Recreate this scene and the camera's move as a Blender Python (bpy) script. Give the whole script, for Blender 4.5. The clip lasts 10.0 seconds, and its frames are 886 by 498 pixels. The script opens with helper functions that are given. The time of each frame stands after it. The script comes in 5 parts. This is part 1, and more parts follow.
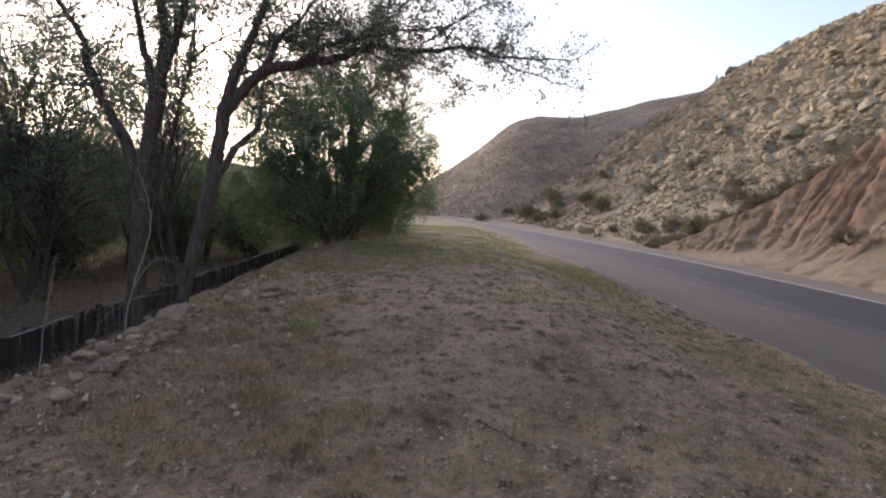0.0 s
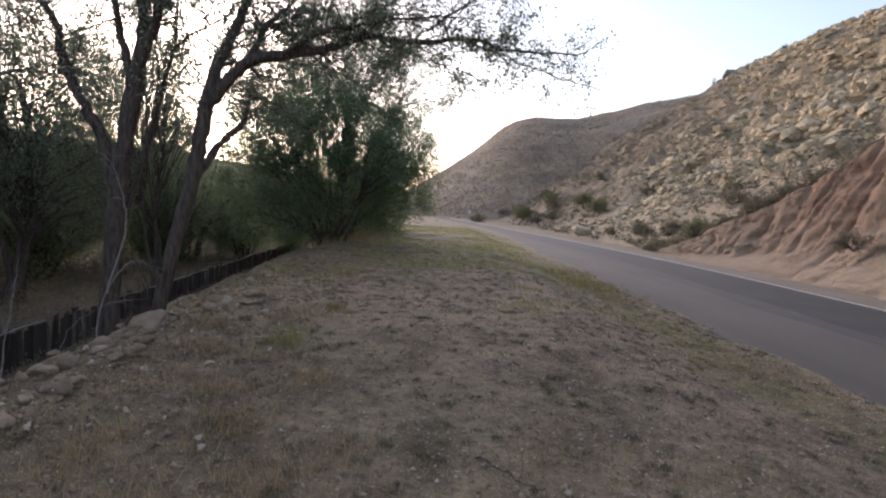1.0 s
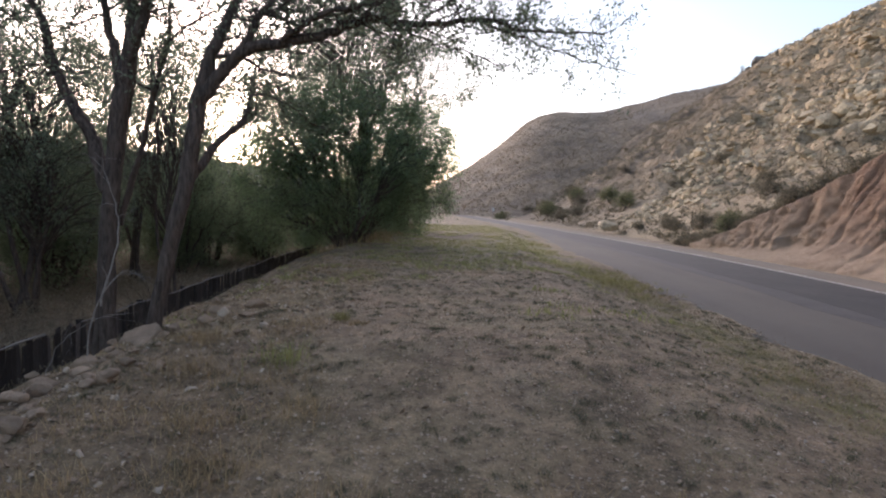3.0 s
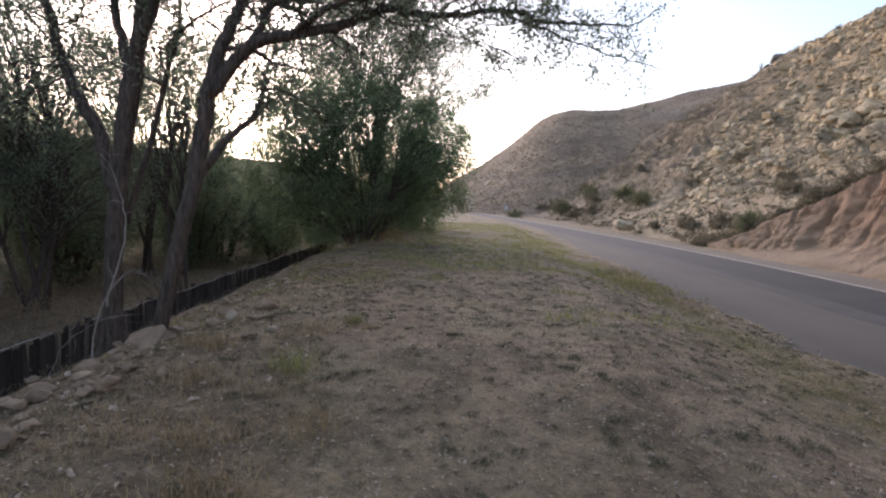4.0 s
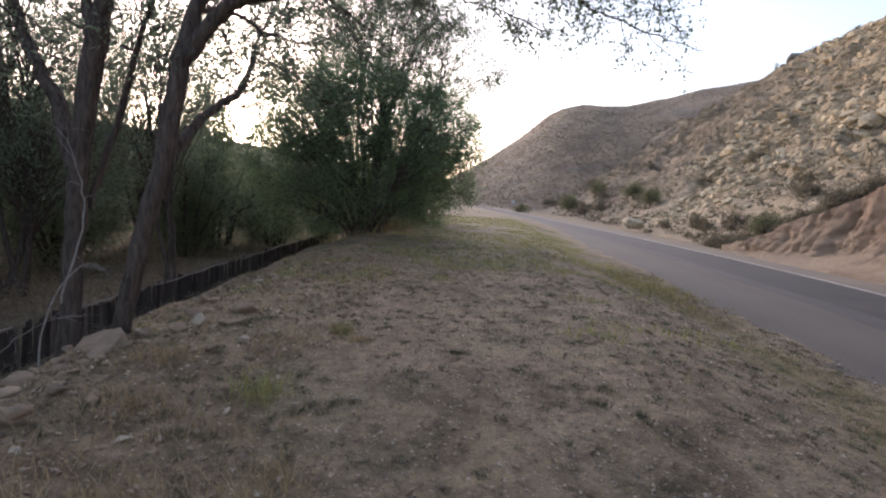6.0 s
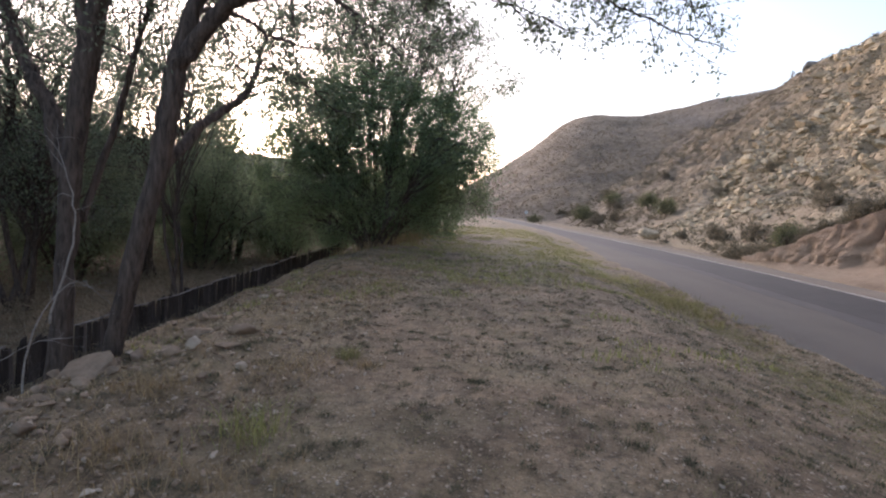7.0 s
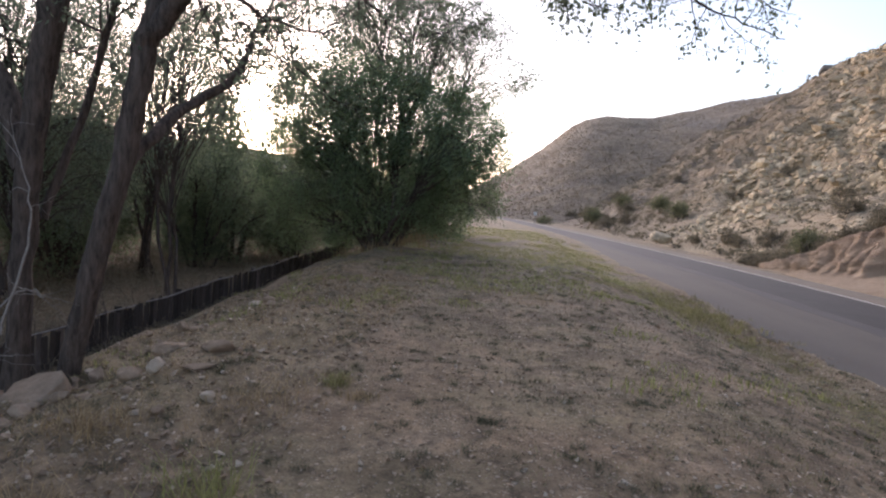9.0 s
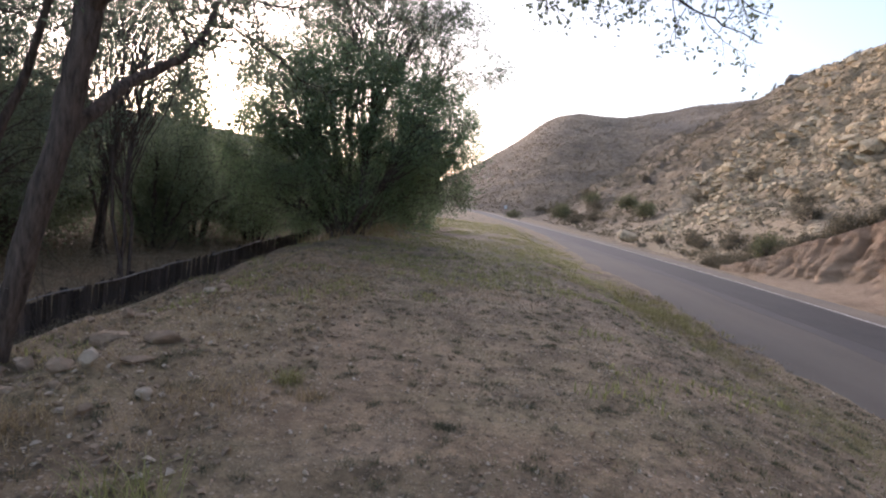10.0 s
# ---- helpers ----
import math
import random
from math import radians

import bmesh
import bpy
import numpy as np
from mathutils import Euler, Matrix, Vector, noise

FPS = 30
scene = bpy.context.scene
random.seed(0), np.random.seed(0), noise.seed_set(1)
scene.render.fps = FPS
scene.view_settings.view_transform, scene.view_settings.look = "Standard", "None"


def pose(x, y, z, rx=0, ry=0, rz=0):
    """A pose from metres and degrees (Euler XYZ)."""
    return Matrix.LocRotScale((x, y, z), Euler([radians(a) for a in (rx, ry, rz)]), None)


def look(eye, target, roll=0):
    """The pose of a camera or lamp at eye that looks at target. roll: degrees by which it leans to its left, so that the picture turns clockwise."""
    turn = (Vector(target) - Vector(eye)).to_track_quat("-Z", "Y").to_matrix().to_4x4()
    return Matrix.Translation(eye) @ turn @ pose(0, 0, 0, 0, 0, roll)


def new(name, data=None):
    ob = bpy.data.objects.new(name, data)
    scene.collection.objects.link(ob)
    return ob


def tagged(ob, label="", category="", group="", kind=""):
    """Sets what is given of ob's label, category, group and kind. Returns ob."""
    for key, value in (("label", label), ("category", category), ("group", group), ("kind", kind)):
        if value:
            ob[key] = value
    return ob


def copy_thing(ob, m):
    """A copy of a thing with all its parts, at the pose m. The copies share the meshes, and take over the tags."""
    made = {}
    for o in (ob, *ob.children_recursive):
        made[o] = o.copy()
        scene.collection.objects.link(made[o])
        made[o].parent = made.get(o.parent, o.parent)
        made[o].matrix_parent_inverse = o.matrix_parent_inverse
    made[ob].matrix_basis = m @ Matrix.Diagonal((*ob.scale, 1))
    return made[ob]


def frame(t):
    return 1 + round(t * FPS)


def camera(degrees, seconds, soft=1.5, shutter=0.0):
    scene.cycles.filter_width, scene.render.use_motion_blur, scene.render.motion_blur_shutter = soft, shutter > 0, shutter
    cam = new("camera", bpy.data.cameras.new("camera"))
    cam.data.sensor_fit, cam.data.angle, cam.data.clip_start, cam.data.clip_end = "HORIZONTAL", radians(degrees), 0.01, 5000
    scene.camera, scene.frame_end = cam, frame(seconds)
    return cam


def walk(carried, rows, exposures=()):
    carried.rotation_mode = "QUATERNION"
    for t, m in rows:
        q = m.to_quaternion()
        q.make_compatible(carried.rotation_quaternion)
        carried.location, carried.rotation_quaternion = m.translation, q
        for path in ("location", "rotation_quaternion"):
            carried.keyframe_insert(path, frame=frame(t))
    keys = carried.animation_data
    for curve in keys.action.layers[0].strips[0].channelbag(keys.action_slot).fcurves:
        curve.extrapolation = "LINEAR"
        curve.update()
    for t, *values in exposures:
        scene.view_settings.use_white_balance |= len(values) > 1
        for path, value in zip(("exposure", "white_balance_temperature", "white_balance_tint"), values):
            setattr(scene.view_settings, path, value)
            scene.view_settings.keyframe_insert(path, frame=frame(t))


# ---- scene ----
cam = camera(75.99, 10.0, soft=2.2)
PATH = [
    (0, (0.001, -0.000, 1.759), (-0.069, 9.974, 1.038), 2.12),
    (0.5, (0.008, 0.344, 1.765), (-0.239, 10.313, 1.021), 3.07),
    (1, (-0.021, 0.584, 1.787), (-0.015, 10.558, 1.072), 2.72),
    (1.5, (-0.016, 0.817, 1.778), (-0.397, 10.784, 1.069), 1.86),
    (2, (0.008, 1.034, 1.768), (-0.758, 10.974, 0.996), 2.53),
    (2.5, (0.060, 1.213, 1.783), (-0.462, 11.166, 0.968), 1.74),
    (2.7, (0.097, 1.270, 1.785), (-0.295, 11.234, 1.034), 1.24),
    (4, (0.015, 1.681, 1.813), (-0.625, 11.628, 1.008), 1.69),
    (4.5, (-0.001, 1.889, 1.809), (-0.588, 11.839, 1.009), 1.25),
    (5, (-0.072, 2.152, 1.812), (-0.727, 12.091, 0.924), 0.27),
    (5.2, (-0.121, 2.213, 1.816), (-0.786, 12.147, 0.880), 2.25),
    (6.3, (-0.054, 2.893, 1.823), (-0.769, 12.823, 0.879), 3.38),
    (6.5, (-0.101, 2.988, 1.834), (-0.792, 12.928, 0.989), 2.99),
    (7, (-0.143, 3.219, 1.832), (-1.081, 13.145, 1.055), 3.23),
    (7.5, (-0.151, 3.405, 1.839), (-1.470, 13.290, 1.099), 3.54),
    (8, (-0.163, 3.623, 1.830), (-1.371, 13.521, 1.066), 3.04),
    (8.5, (-0.216, 3.853, 1.851), (-1.192, 13.774, 1.060), 3.29),
    (9, (-0.227, 4.041, 1.856), (-1.296, 13.952, 1.064), 4.13),
    (9.5, (-0.196, 4.206, 1.880), (-1.180, 14.118, 0.994), 4.89),
    (10, (-0.209, 4.286, 1.876), (-0.724, 14.231, 0.964), 6.64),
]
walk(cam, [(t, look(eye, target, roll)) for t, eye, target, roll in PATH],
     [(0, 1.9, 5620, 22), (4, 2.0, 5620, 22), (7, 2.07, 5620, 23), (10, 2.08, 5620, 24)])

# ---- light ----
world = bpy.data.worlds.new("evening_sky")
scene.world = world
world.use_nodes = True
wn = world.node_tree.nodes
sky = wn.new("ShaderNodeTexSky")
sky.sky_type = "NISHITA"
sky.sun_disc = False
SUN_EL, SUN_AZ = radians(6.0), radians(-26.0)     # azimuth from +y, clockwise
sky.sun_elevation, sky.sun_rotation = SUN_EL, SUN_AZ
sky.air_density, sky.dust_density, sky.ozone_density = 1.0, 2.0, 1.0
wn["Background"].inputs["Strength"].default_value = 0.12
hazy = wn.new("ShaderNodeHueSaturation")
hazy.inputs["Saturation"].default_value = 0.74
world.node_tree.links.new(sky.outputs["Color"], hazy.inputs["Color"])
world.node_tree.links.new(hazy.outputs["Color"], wn["Background"].inputs["Color"])

sun_data = bpy.data.lights.new("sun", "SUN")
sun_data.energy, sun_data.angle, sun_data.color = 1.55, radians(95), (1.0, 0.87, 0.72)
sun = new("sun", sun_data)
sun_dir = Vector((math.sin(SUN_AZ) * math.cos(SUN_EL), math.cos(SUN_AZ) * math.cos(SUN_EL), math.sin(SUN_EL)))
sun.matrix_world = look((0, 0, 60), Vector((0, 0, 60)) - sun_dir)


# ---- materials ----
def material(name, build, rough=0.9):
    mat = bpy.data.materials.new(name)
    mat.use_nodes = True
    nt = mat.node_tree
    bsdf = nt.nodes["Principled BSDF"]
    bsdf.inputs["Roughness"].default_value = rough
    bsdf.inputs["Specular IOR Level"].default_value = 0.25
    build(nt, bsdf)
    return mat


def node(nt, kind, **inputs):
    n = nt.nodes.new(kind)
    for key, value in inputs.items():
        socket = n.inputs[key.replace("_", " ")]
        if isinstance(value, bpy.types.NodeSocket):
            nt.links.new(value, socket)
        else:
            socket.default_value = value
    return n


def noise_tex(nt, scale, detail=4.0, rough=0.55, coords=None, distortion=0.0):
    n = node(nt, "ShaderNodeTexNoise", Scale=scale, Detail=detail, Roughness=rough, Distortion=distortion)
    if coords is None:
        coords = node(nt, "ShaderNodeTexCoord").outputs["Object"]
    nt.links.new(coords, n.inputs["Vector"])
    return n.outputs["Fac"]


def ramp(nt, fac, stops):
    r = nt.nodes.new("ShaderNodeValToRGB")
    nt.links.new(fac, r.inputs["Fac"])
    els = r.color_ramp.elements
    while len(els) < len(stops):
        els.new(0.5)
    for el, (pos, col) in zip(els, stops):
        el.position = pos
        el.color = (*col, 1.0) if len(col) == 3 else col
    return r.outputs["Color"]


def grey(a):
    return (a, a, a)


def mix(nt, fac, a, b, mode="MIX"):
    m = nt.nodes.new("ShaderNodeMix")
    m.data_type, m.blend_type = "RGBA", mode
    for socket, value in ((m.inputs[0], fac), (m.inputs[6], a), (m.inputs[7], b)):
        if isinstance(value, bpy.types.NodeSocket):
            nt.links.new(value, socket)
        elif isinstance(value, (int, float)):
            socket.default_value = value
        else:
            socket.default_value = (*value, 1.0)
    return m.outputs[2]


def bump(nt, bsdf, height, strength, distance):
    b = node(nt, "ShaderNodeBump", Strength=strength, Distance=distance, Height=height)
    nt.links.new(b.outputs["Normal"], bsdf.inputs["Normal"])


def put_color(nt, bsdf, color):
    nt.links.new(color, bsdf.inputs["Base Color"])


def dirt(nt, bsdf):
    big = noise_tex(nt, 0.3, 5, 0.65, distortion=0.5)
    mid = noise_tex(nt, 2.0, 6, 0.68)
    clods = noise_tex(nt, 8.5, 6, 0.75, distortion=0.4)
    fine = noise_tex(nt, 32.0, 5, 0.72)
    grit = noise_tex(nt, 0.9, 6, 0.7, distortion=0.7)
    base = ramp(nt, mid, [(0.3, (0.105, 0.07, 0.04)), (0.5, (0.18, 0.126, 0.075)), (0.72, (0.27, 0.193, 0.117))])
    dry = ramp(nt, fine, [(0.35, (0.095, 0.063, 0.037)), (0.62, (0.26, 0.187, 0.116))])
    col = mix(nt, 0.42, base, dry)
    col = mix(nt, ramp(nt, grit, [(0.5, grey(0.0)), (0.66, grey(0.65))]), col, mix(nt, 0.45, (0.3, 0.234, 0.162), dry))
    straw = mix(nt, ramp(nt, big, [(0.4, grey(0.0)), (0.6, grey(0.7))]), col, mix(nt, 0.4, (0.165, 0.144, 0.073), dry))
    col = mix(nt, 1.0, straw, ramp(nt, clods, [(0.34, grey(0.42)), (0.47, grey(0.95)), (0.66, grey(1.3))]), "MULTIPLY")
    patch = noise_tex(nt, 1.25, 5, 0.62, distortion=0.9)
    col = mix(nt, 1.0, col, ramp(nt, patch, [(0.36, grey(0.62)), (0.5, grey(1.0)), (0.64, grey(1.22))]), "MULTIPLY")
    geo = node(nt, "ShaderNodeTexCoord").outputs["Object"]
    specks = []
    for scale, cut in ((19.0, 0.6), (42.0, 0.5)):
        v = node(nt, "ShaderNodeTexVoronoi", Scale=scale, Vector=geo)
        dots = ramp(nt, v.outputs["Distance"], [(0.0, grey(1.0)), (0.24, grey(0.85)), (0.36, grey(0.0))])
        some = ramp(nt, node(nt, "ShaderNodeSeparateColor", Color=v.outputs["Color"]).outputs[0], [(cut, grey(0.0)), (cut + 0.04, grey(1.0))])
        specks.append(mix(nt, 1.0, dots, some, "MULTIPLY"))
    both = mix(nt, 1.0, specks[0], specks[1], "LIGHTEN")
    put_color(nt, bsdf, mix(nt, both, col, ramp(nt, clods, [(0.35, (0.19, 0.144, 0.098)), (0.65, (0.42, 0.344, 0.256))])))
    bump(nt, bsdf, mix(nt, 0.4, mix(nt, 0.5, fine, clods), both), 0.9, 0.04)


def asphalt(nt, bsdf):
    geo = node(nt, "ShaderNodeTexCoord").outputs["Object"]
    big = noise_tex(nt, 0.18, 4)
    fine = noise_tex(nt, 160.0, 3, 0.7)
    worn = node(nt, "ShaderNodeTexNoise", Scale=0.5, Detail=3.0)
    stretch = node(nt, "ShaderNodeMapping", Vector=geo)
    stretch.inputs["Scale"].default_value = (1.6, 0.05, 1.0)
    nt.links.new(stretch.outputs["Vector"], worn.inputs["Vector"])
    base = ramp(nt, worn.outputs["Fac"], [(0.35, (0.068, 0.055, 0.043)), (0.65, (0.094, 0.077, 0.06))])
    dust = mix(nt, ramp(nt, big, [(0.42, grey(0.0)), (0.75, grey(0.55))]), base, (0.145, 0.117, 0.089))
    put_color(nt, bsdf, mix(nt, 0.25, dust, ramp(nt, fine, [(0.3, grey(0.04)), (0.7, (0.17, 0.153, 0.131))])))
    bump(nt, bsdf, fine, 0.35, 0.008)


def dark_asphalt(nt, bsdf):
    fine = noise_tex(nt, 140.0, 3, 0.7)
    big = noise_tex(nt, 0.7, 4)
    put_color(nt, bsdf, mix(nt, 0.3, ramp(nt, big, [(0.35, (0.034, 0.028, 0.024)), (0.68, (0.052, 0.043, 0.037))]),
                            ramp(nt, fine, [(0.3, grey(0.02)), (0.7, grey(0.08))])))
    bump(nt, bsdf, fine, 0.35, 0.008)


def worn_lane(nt, bsdf):
    fine = noise_tex(nt, 140.0, 3, 0.7)
    big = noise_tex(nt, 0.9, 5, 0.65, distortion=0.5)
    put_color(nt, bsdf, mix(nt, 0.3, ramp(nt, big, [(0.38, (0.048, 0.04, 0.034)), (0.62, (0.078, 0.064, 0.054))]),
                            ramp(nt, fine, [(0.3, grey(0.04)), (0.7, grey(0.14))])))
    bump(nt, bsdf, fine, 0.35, 0.008)


def shoulder_gravel(nt, bsdf):
    fine = noise_tex(nt, 60.0, 4, 0.7)
    big = noise_tex(nt, 0.5, 5)
    put_color(nt, bsdf, mix(nt, 0.4, ramp(nt, big, [(0.35, (0.135, 0.111, 0.085)), (0.7, (0.2, 0.161, 0.117))]),
                            ramp(nt, fine, [(0.3, (0.09, 0.074, 0.059)), (0.7, (0.28, 0.228, 0.18))])))
    bump(nt, bsdf, fine, 0.5, 0.012)


def line_paint(nt, bsdf):
    wear = noise_tex(nt, 7.0, 6, 0.7)
    put_color(nt, bsdf, ramp(nt, wear, [(0.36, (0.22, 0.205, 0.2)), (0.5, (0.58, 0.56, 0.53))]))


def scrubland(nt):
    """Colour of dry scrubby slopes: pale earth, grey-brown brush and darker stony patches."""
    big = noise_tex(nt, 0.018, 6, 0.62, distortion=0.9)
    mid = noise_tex(nt, 0.14, 7, 0.75, distortion=0.4)
    fine = noise_tex(nt, 0.8, 7, 0.82)
    base = ramp(nt, mid, [(0.34, (0.125, 0.096, 0.065)), (0.5, (0.2, 0.153, 0.1)), (0.7, (0.285, 0.22, 0.142))])
    col = mix(nt, 1.0, base, ramp(nt, fine, [(0.36, grey(0.45)), (0.5, grey(0.95)), (0.66, grey(1.3))]), "MULTIPLY")
    stony = mix(nt, 1.0, (0.13, 0.107, 0.082), ramp(nt, fine, [(0.36, grey(0.6)), (0.64, grey(1.5))]), "MULTIPLY")
    return mix(nt, ramp(nt, big, [(0.44, grey(0.0)), (0.6, grey(0.75))]), col, stony), mid


def far_scrub(nt, bsdf):
    col, relief = scrubland(nt)
    put_color(nt, bsdf, col)
    bump(nt, bsdf, relief, 1.0, 1.2)


def hill_earth(nt, bsdf):
    big = noise_tex(nt, 0.05, 5, 0.6)
    mid = noise_tex(nt, 0.45, 7, 0.7, distortion=0.6)
    fine = noise_tex(nt, 5.0, 6, 0.7)
    geo = node(nt, "ShaderNodeTexCoord").outputs["Object"]
    warp = mix(nt, 0.22, geo, node(nt, "ShaderNodeTexNoise", Scale=0.8, Detail=4.0).outputs["Color"])
    cells = node(nt, "ShaderNodeTexVoronoi", Scale=1.15, Vector=warp)
    edge = node(nt, "ShaderNodeTexVoronoi", Scale=1.15, Vector=warp)
    edge.feature = "DISTANCE_TO_EDGE"
    piece = node(nt, "ShaderNodeSeparateColor", Color=cells.outputs["Color"]).outputs[0]
    rock = ramp(nt, mid, [(0.32, (0.15, 0.112, 0.07)), (0.5, (0.3, 0.236, 0.15)), (0.66, (0.47, 0.385, 0.25))])
    soil = ramp(nt, fine, [(0.3, (0.17, 0.125, 0.077)), (0.68, (0.4, 0.312, 0.195))])
    stones = mix(nt, 1.0, rock, ramp(nt, piece, [(0.0, grey(0.6)), (1.0, grey(1.35))]), "MULTIPLY")
    stones = mix(nt, ramp(nt, edge.outputs["Distance"], [(0.0, grey(0.2)), (0.06, grey(0.0))]), stones, (0.12, 0.086, 0.054))
    col = mix(nt, ramp(nt, mid, [(0.44, grey(0.05)), (0.6, grey(0.7))]), soil, stones)
    col = mix(nt, ramp(nt, big, [(0.45, grey(0.0)), (0.68, grey(0.5))]), col, (0.19, 0.15, 0.105))
    place = node(nt, "ShaderNodeSeparateXYZ", Vector=geo)
    along = node(nt, "ShaderNodeMath")
    along.operation = "MULTIPLY_ADD"
    along.inputs[1].default_value = -1.3
    nt.links.new(place.outputs["X"], along.inputs[0])
    nt.links.new(place.outputs["Y"], along.inputs[2])
    ragged = node(nt, "ShaderNodeMath")
    ragged.operation = "MULTIPLY_ADD"
    ragged.inputs[1].default_value = 60.0
    nt.links.new(mid, ragged.inputs[0])
    nt.links.new(along.outputs["Value"], ragged.inputs[2])
    beyond = node(nt, "ShaderNodeMapRange", From_Min=62.0, From_Max=92.0)
    nt.links.new(ragged.outputs["Value"], beyond.inputs["Value"])
    put_color(nt, bsdf, mix(nt, beyond.outputs["Result"], col, scrubland(nt)[0]))
    height = mix(nt, 0.5, ramp(nt, edge.outputs["Distance"], [(0.0, grey(0.0)), (0.14, grey(1.0))]), mix(nt, 0.5, mid, fine))
    bump(nt, bsdf, height, 0.8, 0.3)


def red_earth(nt, bsdf):
    big = noise_tex(nt, 0.25, 5)
    fine = noise_tex(nt, 3.5, 7, 0.7)
    geo = node(nt, "ShaderNodeTexCoord").outputs["Object"]
    layers = node(nt, "ShaderNodeMapping", Vector=geo)
    layers.inputs["Scale"].default_value = (0.25, 0.12, 2.4)
    strata = noise_tex(nt, 1.0, 5, 0.6, layers.outputs["Vector"])
    col = ramp(nt, strata, [(0.3, (0.21, 0.118, 0.076)), (0.5, (0.31, 0.185, 0.118)), (0.7, (0.39, 0.255, 0.168))])
    pale = mix(nt, ramp(nt, big, [(0.4, grey(0.0)), (0.62, grey(0.85))]), col, (0.42, 0.325, 0.23))
    place = node(nt, "ShaderNodeSeparateXYZ", Vector=geo)
    height = node(nt, "ShaderNodeMath", Value=place.outputs["Z"])
    height.operation = "MULTIPLY_ADD"
    height.inputs[1].default_value = 0.4
    nt.links.new(fine, height.inputs[2])
    wash = node(nt, "ShaderNodeMapRange", Value=height.outputs["Value"], From_Min=0.45, From_Max=1.5)
    pale = mix(nt, wash.outputs["Result"], mix(nt, 0.35, (0.44, 0.35, 0.25), pale), pale)
    tail = node(nt, "ShaderNodeMapRange", Value=place.outputs["Y"], From_Min=28.0, From_Max=35.0, To_Max=0.8)
    pale = mix(nt, tail.outputs["Result"], pale, (0.33, 0.255, 0.175))
    put_color(nt, bsdf, mix(nt, 0.4, pale, ramp(nt, fine, [(0.3, (0.13, 0.085, 0.056)), (0.7, (0.42, 0.3, 0.205))])))
    grit = noise_tex(nt, 14.0, 6, 0.75)
    bump(nt, bsdf, mix(nt, 0.35, fine, grit), 1.0, 0.22)


def stone(dark, light):
    def build(nt, bsdf):
        info = nt.nodes.new("ShaderNodeNewGeometry").outputs["Random Per Island"]
        obj = nt.nodes.new("ShaderNodeObjectInfo").outputs["Random"]
        n = noise_tex(nt, 4.0, 7, 0.7)
        f = noise_tex(nt, 26.0, 4, 0.7)
        col = ramp(nt, n, [(0.3, dark), (0.7, light)])
        tone = ramp(nt, mix(nt, 0.5, info, obj), [(0.0, grey(0.62)), (1.0, grey(1.25))])
        put_color(nt, bsdf, mix(nt, 1.0, col, tone, "MULTIPLY"))
        bump(nt, bsdf, mix(nt, 0.5, n, f), 0.7, 0.04)
    return build


def bark(nt, bsdf):
    geo = node(nt, "ShaderNodeTexCoord").outputs["Object"]
    m = node(nt, "ShaderNodeMapping", Vector=geo)
    m.inputs["Scale"].default_value = (1.0, 1.0, 0.18)
    ridges = noise_tex(nt, 22.0, 6, 0.7, m.outputs["Vector"])
    put_color(nt, bsdf, ramp(nt, ridges, [(0.35, (0.042, 0.034, 0.029)), (0.65, (0.14, 0.11, 0.09))]))
    bump(nt, bsdf, ridges, 0.9, 0.03)


def grey_wood(nt, bsdf):
    geo = node(nt, "ShaderNodeTexCoord").outputs["Object"]
    m = node(nt, "ShaderNodeMapping", Vector=geo)
    m.inputs["Scale"].default_value = (1.0, 1.0, 0.12)
    g = noise_tex(nt, 30.0, 5, 0.7, m.outputs["Vector"])
    tone = ramp(nt, nt.nodes.new("ShaderNodeObjectInfo").outputs["Random"], [(0.0, grey(0.5)), (0.85, grey(0.95)), (0.95, grey(1.3)), (1.0, grey(2.4))])
    put_color(nt, bsdf, mix(nt, 1.0, ramp(nt, g, [(0.3, (0.04, 0.032, 0.027)), (0.7, (0.115, 0.092, 0.078))]), tone, "MULTIPLY"))
    bump(nt, bsdf, g, 0.6, 0.01)


def bleached_or_lit_wood(nt, bsdf):
    g = noise_tex(nt, 25.0, 5, 0.7)
    put_color(nt, bsdf, ramp(nt, g, [(0.3, (0.17, 0.15, 0.13)), (0.7, (0.36, 0.33, 0.295))]))


def leaf(dark, light, through_light=0.35):
    def build(nt, bsdf):
        rnd = nt.nodes.new("ShaderNodeNewGeometry").outputs["Random Per Island"]
        patch = noise_tex(nt, 0.7, 3)
        col = ramp(nt, mix(nt, 0.5, rnd, patch), [(0.25, dark), (0.75, light)])
        put_color(nt, bsdf, col)
        tr = node(nt, "ShaderNodeBsdfTranslucent", Color=col)
        ms = node(nt, "ShaderNodeMixShader", Fac=through_light)
        nt.links.new(bsdf.outputs["BSDF"], ms.inputs[1])
        nt.links.new(tr.outputs["BSDF"], ms.inputs[2])
        nt.links.new(ms.outputs["Shader"], nt.nodes["Material Output"].inputs["Surface"])
    return build


def plain(col):
    def build(nt, bsdf):
        n = noise_tex(nt, 9.0, 4)
        put_color(nt, bsdf, ramp(nt, n, [(0.3, tuple(c * 0.8 for c in col)), (0.7, tuple(min(1, c * 1.15) for c in col))]))
    return build


